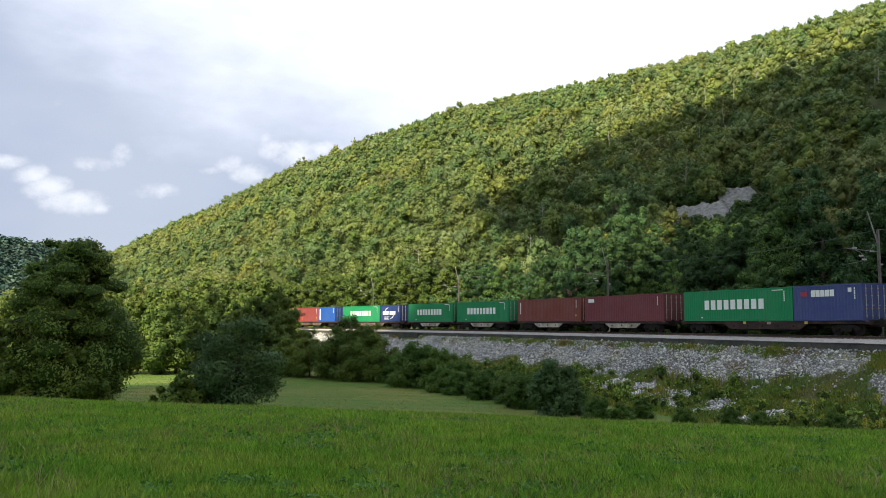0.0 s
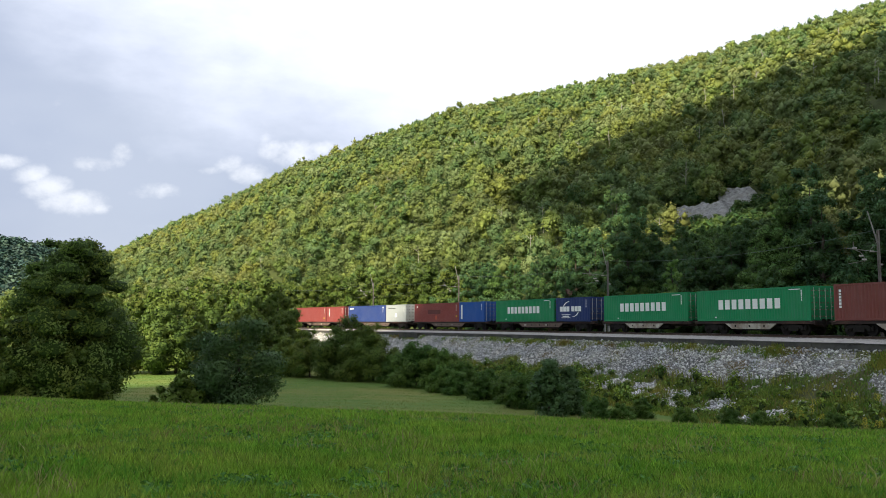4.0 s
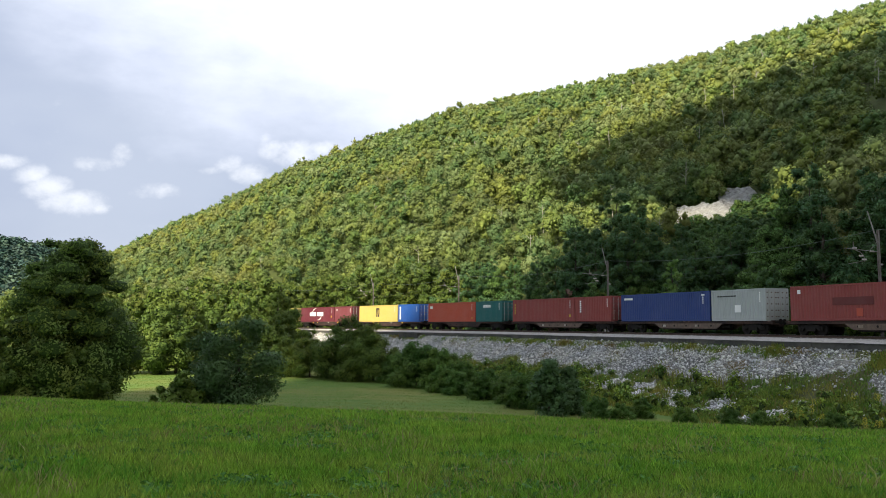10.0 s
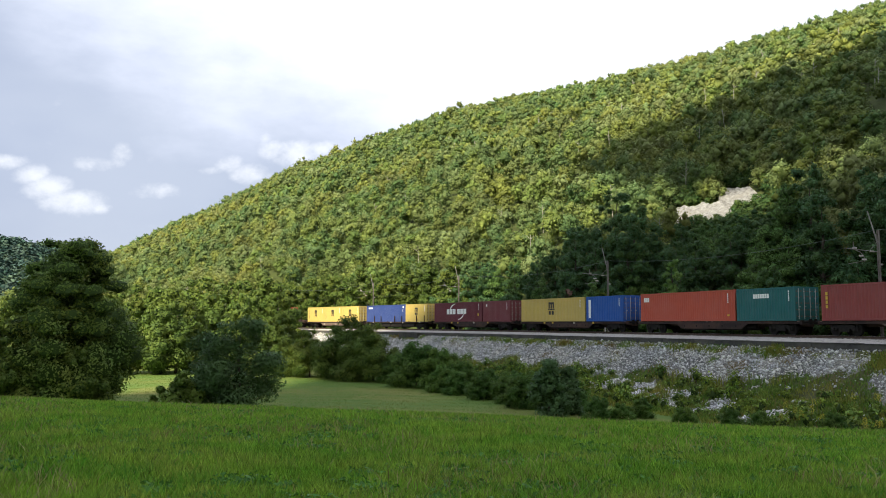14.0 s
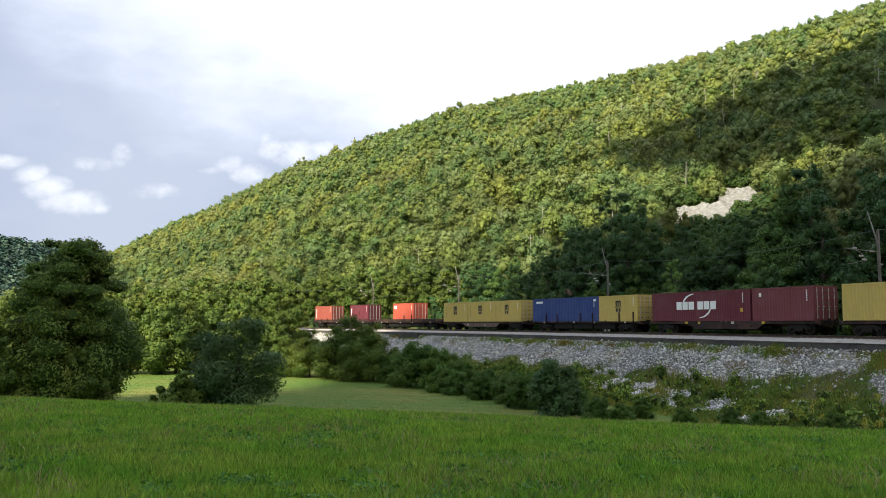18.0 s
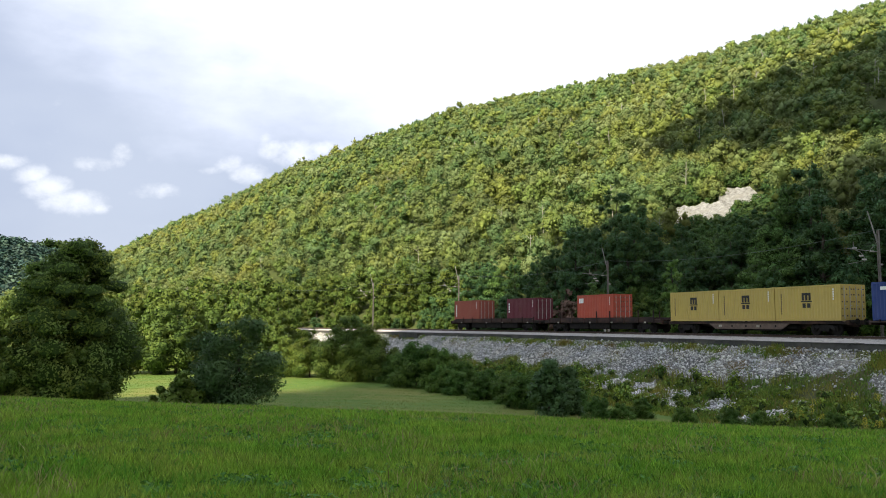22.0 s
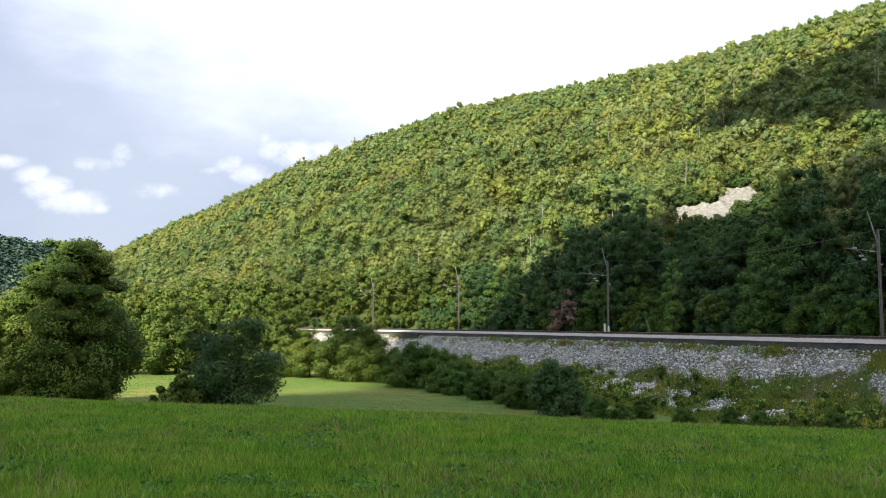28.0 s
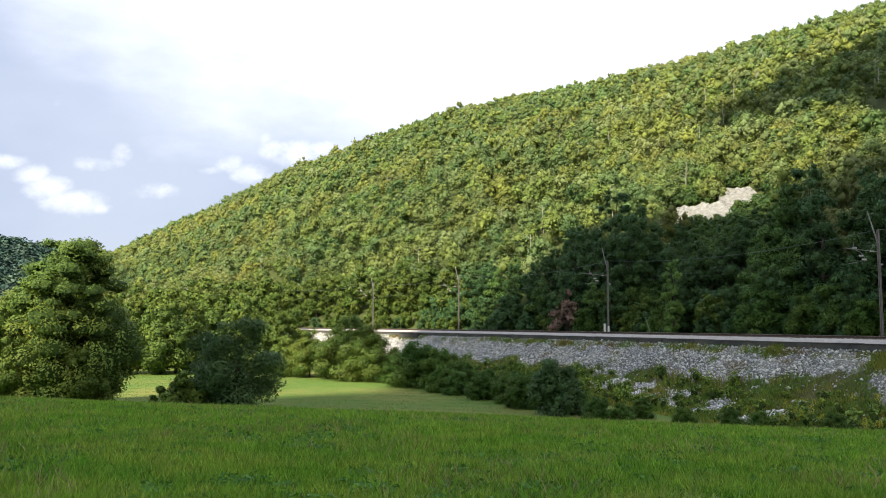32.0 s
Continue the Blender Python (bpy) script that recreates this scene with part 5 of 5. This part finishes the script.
def put_containers():
    def box40(rear, colour, label):
        c = add_container(rear, FT40, colour, label)
        small_print(c, FT40 / 2 - 0.8)
        return c

    def box20(rear, colour, label, lift=0.0):
        c = add_container(rear, FT20, colour, label, lift)
        small_print(c, FT20 / 2 - 0.6)
        return c

    def green(rear):
        c = box40(rear, "green", "green forty-foot container with white lettering")
        glyphs(c, 0.0, 1.36, 6.9, 0.80, 9, gap=0.3)
        mark(c, FT40 / 2 - 2.0, FT40 / 2 - 0.9, 2.34, 2.40)
        mark(c, -FT40 / 2 + 2.2, -FT40 / 2 + 2.4, 0.25, 0.36)

    def twin_swoosh(c, x, k=1.0):
        glyphs(c, x - 0.98 * k, 1.36, 1.75 * k, 0.52 * k, 3, gap=0.14)
        glyphs(c, x + 1.02 * k, 1.36, 1.75 * k, 0.52 * k, 3, gap=0.14)
        swoosh(c, x - 0.1, 1.42, 1.15 * k, 165, 95, 0.16 * k)
        swoosh(c, x + 0.25, 1.25, 1.15 * k, 345, 275, 0.16 * k)

    c = box20(12.66, "sea", "faded blue twenty-foot steel shipping container")
    glyphs(c, -0.3, 1.98, 2.1, 0.48, 5, gap=0.12)
    mark(c, -2.3, -1.7, 1.8, 2.1, M_LOGORED, "emblem")
    mark(c, FT20 / 2 - 1.15, FT20 / 2 - 0.85, 2.0, 2.3)
    green(0.35)
    c = box40(-14.6, "maroon", "dull maroon forty-foot container with white placard")
    mark(c, -5.5, -4.5, 1.95, 2.32, M_WHITE, "placard")
    c = box40(-27.55, "brown", "reddish brown forty-foot steel container")
    upright(c, -5.55, 0.9, 2.25, 0.2, 6)
    mark(c, 5.1, 5.35, 0.55, 0.75, M_MARKYELLOW)
    green(-41.85)
    green(-55.25)
    c = box20(-63.7, "navy", "navy twenty-foot container with white lettering")
    twin_swoosh(c, -0.35, 1.05)
    mark(c, -2.0, -0.4, 0.38, 0.44)
    mark(c, -2.0, -0.4, 0.72, 0.78)
    mark(c, -1.8, -0.6, 0.52, 0.62)
    green(-76.3)
    c = box20(-85.1, "blue", "bright blue twenty-foot steel shipping container")
    mark(c, -2.62, -2.22, 0.35, 2.25, M_WHITE, "placard")
    c = box40(-97.35, "red", "red forty-foot container with dark patch")
    mark(c, -2.2, 1.2, 1.1, 1.65, paint("dark_red", (0.14, 0.02, 0.02)), "painted_patch")
    mark(c, -0.2, 0.3, 0.3, 0.85, paint("orange", COLOURS["orange"]), "repair_patch")
    mark(c, -5.4, -5.1, 2.0, 2.3)
    mark(c, 5.2, 5.55, 0.6, 0.85, M_MARKYELLOW)
    c = box20(-105.85, "grey", "scuffed pale grey twenty-foot shipping container")
    glyphs(c, -1.2, 2.05, 2.2, 0.10, 7, M_BLACK)
    mark(c, -0.3, 0.35, 0.7, 1.3, M_WHITE, "placard")
    c = box40(-118.3, "slate", "dark blue forty-foot steel shipping container")
    mark(c, -5.6, -4.3, 2.05, 2.25, M_WHITE, "placard")
    mark(c, 5.1, 5.5, 2.2, 2.32)
    c = box20(-125.95, "red", "red twenty-foot container with upright white lettering")
    upright(c, -2.1, 0.95, 2.25, 0.26, 6)
    c = box40(-138.35, "red", "red forty-foot container with yellow marks")
    upright(c, -5.6, 0.9, 2.15, 0.2, 4, M_MARKYELLOW)
    mark(c, 5.1, 5.45, 0.5, 0.75, M_MARKYELLOW)
    c = box20(-146.8, "teal", "teal twenty-foot container with white lettering")
    glyphs(c, -0.35, 1.95, 1.7, 0.34, 7, gap=0.15)
    c = box40(-159.2, "orange", "orange-red forty-foot steel shipping container")
    glyphs(c, -5.2, 2.0, 0.8, 0.4, 3, gap=0.12)
    mark(c, 5.2, 5.45, 0.4, 0.55, M_MARKYELLOW)
    c = box20(-167.9, "blue", "bright blue twenty-foot steel shipping container")
    mark(c, -2.62, -2.22, 0.35, 2.25, M_WHITE, "placard")
    c = box40(-180.4, "yellow", "mustard yellow forty-foot container with black lettering")
    stacked_emblem(c, 0.0, 1.45, 0.95)
    c = box20(-188.95, "maroon", "maroon twenty-foot container with barred doors")
    mark(c, -2.3, -2.05, 1.9, 2.2)
    c = box40(-201.4, "wine", "wine red forty-foot container with white lettering")
    twin_swoosh(c, -0.2, 1.35)
    mark(c, 5.0, 5.3, 0.75, 1.05, M_MARKYELLOW)
    c = box20(-209.6, "yellow", "mustard yellow twenty-foot container with black lettering")
    stacked_emblem(c, 0.1, 1.5, 0.75)
    c = box40(-221.85, "slate", "dark blue forty-foot container between wagon stakes")
    mark(c, -5.4, -4.1, 2.05, 2.28, M_WHITE, "placard")
    mark(c, 5.2, 5.6, 2.1, 2.3)
    for k in range(3):
        c = box20(-242.7 + 6.13 * k, "yellow", "mustard yellow twenty-foot container with black lettering")
        stacked_emblem(c, 0.0, 1.5, 0.75)
        upright(c, -2.4, 0.5, 2.1, 0.07, 9, M_BLACK)
    c = box20(-257.2, "orange", "orange-red twenty-foot container on a flat wagon", 0.18)
    glyphs(c, -2.3, 2.0, 0.8, 0.5, 3, gap=0.12)
    c = box20(-271.2, "wine", "wine red twenty-foot container on a flat wagon", 0.18)
    upright(c, -2.55, 0.9, 2.1, 0.24, 4)
    mark(c, -0.4, 0.1, 1.0, 1.6, paint("dark_red", (0.14, 0.02, 0.02)), "painted_patch")
    c = box20(-283.75, "brick", "rusty red twenty-foot container on a flat wagon", 0.18)
    upright(c, -2.5, 0.5, 2.1, 0.24, 6)


M_LOGORED = material("red_emblem", (0.45, 0.03, 0.04), (0.36, 0.03, 0.04), 3.0, 0.6)
put_containers()


# ---- wagons ----
M_WAGON = material("wagon_brown", (0.035, 0.022, 0.02), (0.02, 0.014, 0.013), 2.5, 0.8, c3=(0.075, 0.04, 0.03), big=0.6, spec=0.3)
M_CREAM = material("dirty_cream_paint", (0.50, 0.47, 0.40), (0.34, 0.30, 0.25), 1.8, 0.75, c3=(0.22, 0.17, 0.13), big=0.9, spec=0.3)
# grimy running gear; the near-black also stands for shade under the wagons
M_GRIME_SHADE = material("grimy_shaded_steel", (0.022, 0.019, 0.017), (0.012, 0.011, 0.01), 5.0, 0.85, spec=0.2)
M_PLANK = material("weathered_planks", (0.10, 0.065, 0.05), (0.06, 0.045, 0.038), 3.0, 0.9, vary=0.2)
SPINNERS = []


def wheel_mesh():
    bm = bmesh.new()
    for sy in (-1, 1):
        tube(bm, (0, sy * 0.70, 0), (0, sy * 0.835, 0), 0.46, sides=20)
        tube(bm, (0, sy * 0.835, 0), (0, sy * 0.86, 0), 0.20, 0.15, 12)
        tube(bm, (0, sy * 0.67, 0), (0, sy * 0.70, 0), 0.488, sides=20)
    tube(bm, (0, -0.98, 0), (0, 0.98, 0), 0.085, sides=10)
    return to_mesh("wheelset", bm, M_GRIME_SHADE, False)


def bogie(parent, x):
    def frame_mesh():
        bm = bmesh.new()
        for sy in (-1, 1):
            prism(bm, [(-1.15, 0.55), (-1.15, 0.36), (-0.72, 0.36), (-0.5, 0.58), (-0.42, 0.30), (0.42, 0.30), (0.5, 0.58), (0.72, 0.36), (1.15, 0.36), (1.15, 0.55), (0.7, 0.78), (-0.7, 0.78)],
                  sy * 1.0 - 0.06, sy * 1.0 + 0.06)
            for dx in (-0.9, 0.9):
                tube(bm, (dx, sy * 1.07, 0.46), (dx, sy * 1.16, 0.46), 0.13, 0.11, 10)
                for k in (-0.2, 0.2):
                    tube(bm, (dx + k, sy * 1.0, 0.5), (dx + k, sy * 1.0, 0.72), 0.07, sides=8)
        box(bm, -0.22, 0.22, -1.0, 1.0, 0.55, 0.85)
        return to_mesh("bogie", bm, M_GRIME_SHADE)

    b = part("bogie", shared("bogie", frame_mesh), None, parent)
    b.location = (x, 0, 0)
    for dx in (-0.9, 0.9):
        w = part("wheelset", shared("wheelset", wheel_mesh), None, b)
        w.location = (dx, 0, 0.46)
        SPINNERS.append((w, (dx, 0, 0.46)))


def buffers(parent, x, sx):
    def buffer_mesh():
        bm = bmesh.new()
        tube(bm, (0, 0, 0), (0.36, 0, 0), 0.10, sides=10)
        tube(bm, (0.3, 0, 0), (0.56, 0, 0), 0.07, sides=10)
        tube(bm, (0.56, 0, 0), (0.60, 0, 0), 0.22, 0.22, 14)
        return to_mesh("buffer", bm, M_GRIME_SHADE)

    for y in (-0.875, 0.875):
        b = part("buffer", shared("buffer", buffer_mesh), None, parent)
        b.matrix_basis = pose(x, y, 1.0, 0, 0, 0 if sx > 0 else 180)
    bm = bmesh.new()
    box(bm, -0.06, 0.06, -1.2, 1.2, 0.78, 1.1)
    h = part("headstock", bm, M_WAGON, parent)
    h.location = (x, 0, 0)


def container_wagon(centre, length, belly, label, spots=(), articulated=False, belly_half=3.6, span=None):
    """A skeleton wagon: two fish-belly sills, cross beams, bogies and buffers. Origin at rail height under its middle."""
    root = new("container_wagon")
    tagged(root, label, "freight wagon", "wagons of the train")
    hl = length / 2
    for sy in (-1, 1):
        bm = bmesh.new()
        prism(bm, [(-hl, 1.05), (hl, 1.05), (hl, 0.84), (belly_half + 0.7, 0.84), (belly_half, 0.84), (-belly_half, 0.84), (-belly_half - 0.7, 0.84), (-hl, 0.84)], sy * 1.13 - 0.05, sy * 1.13 + 0.05)
        sill = part("side_sill", bm, M_WAGON, root)
        bm = bmesh.new()
        prism(bm, [(-belly_half - 0.75, 0.86), (belly_half + 0.75, 0.86), (belly_half, 0.42), (-belly_half, 0.42)], sy * 1.13 - 0.062, sy * 1.13 + 0.062)
        part("belly_plate", bm, belly, sill)
        bm = bmesh.new()
        k = -belly_half + 0.4
        while k < belly_half:
            tube(bm, (k, sy * 1.19, 0.66), (k, sy * 1.2, 0.66), 0.09, sides=8)
            k += 1.55
        part("holes", bm, M_GRIME_SHADE, sill)
    x = -hl + 0.6
    while x < hl - 0.3:
        bm = bmesh.new()
        box(bm, x - 0.07, x + 0.07, -1.08, 1.08, 0.80, 1.02)
        part("cross_beam", bm, M_WAGON, root)
        x += (length - 1.2) / 7
    bm = bmesh.new()
    box(bm, -hl + 0.1, hl - 0.1, -0.25, 0.25, 0.62, 0.98)
    part("centre_sill", bm, M_WAGON, root)
    for x in (-hl + 0.25, -0.3, 0.3, hl - 0.25):
        for sy in (-1, 1):
            bm = bmesh.new()
            box(bm, x - 0.09, x + 0.09, sy * 1.17 - 0.08, sy * 1.17 + 0.08, 0.98, 1.058)
            part("spigot", bm, M_RUSTPOST, root)
    for x, z, w, mat in spots:
        bm = bmesh.new()
        box(bm, x - w, x + w, -1.205, -1.18, z - 0.1, z + 0.1)
        part("plate", bm, mat, root)
    # dark boxes added between the bogies to fill the underside with shade
    for x in (-belly_half * 0.55, belly_half * 0.55):
        bm = bmesh.new()
        box(bm, x - belly_half * 0.42, x + belly_half * 0.42, -1.0, 1.0, 0.30, 0.84)
        bmesh.ops.bevel(bm, geom=list(bm.edges), offset=0.08, segments=1, affect="EDGES")
        part("brake_gear", bm, M_GRIME_SHADE, root)
    b = hl - 2.1
    bogie(root, -b)
    if not articulated:
        bogie(root, b)
    buffers(root, -hl, -1)
    buffers(root, hl, 1)
    for x in (-b * 0.5, b * 0.5):
        bm = bmesh.new()
        tube(bm, (x, -0.6, 0.62), (x + 0.9, -0.6, 0.62), 0.16, sides=10)
        part("air_tank", bm, M_GRIME_SHADE, root)
    TRAIN.append((root, centre, 0.0))
    return root


def flat_wagon(centre, length, boards, stakes, label):
    """A long flat wagon with a planked deck, stakes and low side boards."""
    root = new("flat_wagon")
    tagged(root, label, "freight wagon", "wagons of the train")
    hl = length / 2
    top = 1.23 if boards else 1.05
    for sy in (-1, 1):
        bm = bmesh.new()
        prism(bm, [(-hl, top - 0.06), (hl, top - 0.06), (hl, 0.93), (-hl, 0.93)], sy * 1.2 - 0.06, sy * 1.2 + 0.06)
        part("side_sill", bm, M_WAGON, root)
        for k in range(9):
            x = -hl + 0.9 + k * (length - 1.8) / 8
            bm = bmesh.new()
            box(bm, x - 0.05, x + 0.05, sy * 1.33 - 0.045, sy * 1.33 + 0.045, 0.9, stakes if k % 3 else top + 0.1)
            part("stake", bm, M_WAGON, root)
        if boards:
            for k in range(8):
                x = -hl + 0.9 + k * (length - 1.8) / 8
                bm = bmesh.new()
                box(bm, x + 0.07, x + (length - 1.8) / 8 - 0.07, sy * 1.29 - 0.02, sy * 1.29 + 0.02, top - 0.2, top + 0.22)
                part("side_board", bm, M_WAGON, root)
    n = int(length / 0.5)
    bm = bmesh.new()
    box(bm, -0.235, 0.235, -1.25, 1.25, top - 0.06, top - 0.005)
    plank = to_mesh("plank", bm, M_PLANK)
    for k in range(n):
        p = part("plank", plank, None, root)
        p.location = (-hl + (k + 0.5) * length / n, 0, 0)
    for x in (-hl + 2.6, -1.2, 2.4, hl - 2.2):
        bm = bmesh.new()
        box(bm, x - 0.13, x + 0.13, -1.29, -1.262, 0.88, 1.06)
        part("plate", bm, M_CREAM, root, "small pale data plate")
    # near-black boxes standing for the shade below the flat deck
    for x in (-3.6, 0.0, 3.6):
        bm = bmesh.new()
        box(bm, x - 1.7, x + 1.7, -1.0, 1.0, 0.28, 0.95)
        bmesh.ops.bevel(bm, geom=list(bm.edges), offset=0.08, segments=1, affect="EDGES")
        part("brake_gear", bm, M_GRIME_SHADE, root)
    b = hl - 2.4
    bogie(root, -b)
    bogie(root, b)
    buffers(root, -hl, -1)
    buffers(root, hl, 1)
    TRAIN.append((root, centre, 0.0))
    return root


def put_wagons():
    dark = (( -3.0, 0.66, 0.2, M_CREAM), (-1.4, 0.66, 0.12, M_RUSTPOST), (1.2, 0.66, 0.16, M_CREAM))
    yel = ((-4.6, 0.93, 0.16, M_MARKYELLOW), (-3.0, 0.93, 0.14, M_MARKYELLOW), (4.3, 0.93, 0.14, M_MARKYELLOW), (1.0, 0.93, 0.16, M_CREAM))
    label = "rusty brown skeleton wagon for containers"
    container_wagon(9.55, 19.3, M_WAGON, label, ((-2.0, 0.93, 0.16, M_MARKYELLOW), (0.6, 0.9, 0.2, M_CREAM), (4.2, 0.93, 0.14, M_MARKYELLOW)))
    for c in (-8.5, -21.45, -35.75, -49.15):
        container_wagon(c, 12.7, M_CREAM, "brown container wagon with cream belly plates", (), c in (-21.45, -49.15), 2.0)
    for c in (-66.9, -88.2, -109.0, -129.1):
        container_wagon(c, 19.3, M_RUSTPOST, label, dark)
    container_wagon(-150.0, 19.3, M_WAGON, label, ())
    container_wagon(-171.1, 19.3, M_WAGON, label, yel)
    container_wagon(-192.2, 19.3, M_WAGON, label, yel)
    flat_wagon(-212.7, 18.9, False, 1.95, "brown flat wagon with upright stakes")
    container_wagon(-233.5, 19.0, M_RUSTPOST, label, dark)
    flat_wagon(-253.75, 19.2, True, 2.1, "dark brown flat wagon with low side boards")
    flat_wagon(-274.6, 19.9, True, 1.6, "dark brown flat wagon with low side boards")


put_wagons()


# ---- low drifting clouds behind the camera, which shade the meadow and part of the hill ----
M_CLOUD = material("cloud_white", (0.86, 0.86, 0.87), (0.78, 0.79, 0.81), 0.02, 1.0, spec=0.0)
CLOUD_Z = 300.0
CLOUDS = []


def cloud(outline, rows, seed):
    """A lumpy bank of cloud with the given x, y outline; rows of seconds and drift in metres."""
    rng = random.Random(seed)
    pts = []
    for (x0, y0), (x1, y1) in zip(outline, outline[1:] + outline[:1]):
        n = max(2, int(math.hypot(x1 - x0, y1 - y0) / 5))
        for k in range(n):
            f = k / n
            pts.append(Vector((x0 + (x1 - x0) * f + rng.uniform(-2, 2), y0 + (y1 - y0) * f + rng.uniform(-2, 2), 0)))
    mid = sum(pts, Vector()) / len(pts)
    bm = bmesh.new()
    rings = []
    for k, z in ((0.90, -9), (0.97, -5), (1.0, 0), (0.96, 8), (0.85, 18), (0.6, 26)):
        rings.append([bm.verts.new(mid + (p - mid) * k + Vector((0, 0, z + rng.uniform(-2.5, 2.5)))) for p in pts])
    for a, b in zip(rings, rings[1:]):
        for i in range(len(pts)):
            j = (i + 1) % len(pts)
            bm.faces.new((a[i], a[j], b[j], b[i]))
    bm.faces.new(rings[0][::-1])
    bm.faces.new(rings[-1])
    root = tagged(new("cloud", to_mesh("cloud", bm, M_CLOUD, True)), "low white bank of drifting cloud", "cloud", "drifting clouds")
    CLOUDS.append((root, rows))


cloud([(-176, -38), (-145, -22), (-110, -22), (-80, -30), (-50, -15), (150, 0), (150, -230), (-110, -230), (-140, -172), (-160, -142), (-171, -122), (-180, -100), (-181, -70)],
      [(0, 0, 0), (8, 16, 0), (16, 32, 0), (24, 48, 0), (32, 64, 0)], 1)
cloud([(-198, -168), (-196, -139), (-183, -128), (-171, -117), (-164, -127), (-158, -146), (-150, -141), (-138, -146), (-60, -150), (-40, -400), (-330, -420), (-330, -245), (-225, -226), (-207, -205)],
      [(0, 6, -32), (4, 4, -25), (8, 2, -13), (12, 0, -2), (16, 0, 0), (24, 0, 0), (32, 0, 0)], 2)
cloud([(-243, -128), (-241, -149), (-242, -174), (-244, -187), (-261, -191), (-265, -197), (-267, -209), (-281, -229), (-301, -259), (-303, -296), (-190, -300), (-175, -185), (-200, -152)],
      [(0, 17.0, -8.6), (8, 21.3, -10.8), (16, 25.6, -13.0), (24, 29.9, -15.1), (32, 34.2, -17.3)], 3)


def drift_clouds():
    for thing, rows in CLOUDS:
        walk(thing, [(float(t), pose(dx, dy, CLOUD_Z)) for t, dx, dy in rows])


def motions():
    """The train rolls along the curve at an even pace; the clouds drift."""
    for thing, s0, z in TRAIN:
        rows = []
        for k in range(33):
            s = s0 + SPEED * k
            p = on_track(s, 0.0, z)
            rows.append((float(k), pose(p.x, p.y, p.z, 0, 0, heading(s))))
        walk(thing, rows)
    spin = SPEED / 0.46 / FPS
    starts = {thing: s0 for thing, s0, z in TRAIN}
    for w, at in SPINNERS:
        # keyed a thirtieth of a second apart while the wheels are near enough to be told
        s0 = starts[w.parent.parent] + w.parent.location.x + at[0]
        k0, k1 = (min(max(round((s - s0) / SPEED * FPS), 0), 32 * FPS) for s in (-45.0, 26.0))
        steps = sorted({0, 32 * FPS, *range(k0, k1 + 1)})
        walk(w, [(k / FPS, Matrix.Translation(at) @ Matrix.Rotation(spin * (min(max(k, k0), k1) - k0), 4, "Y")) for k in steps])
    drift_clouds()


motions()
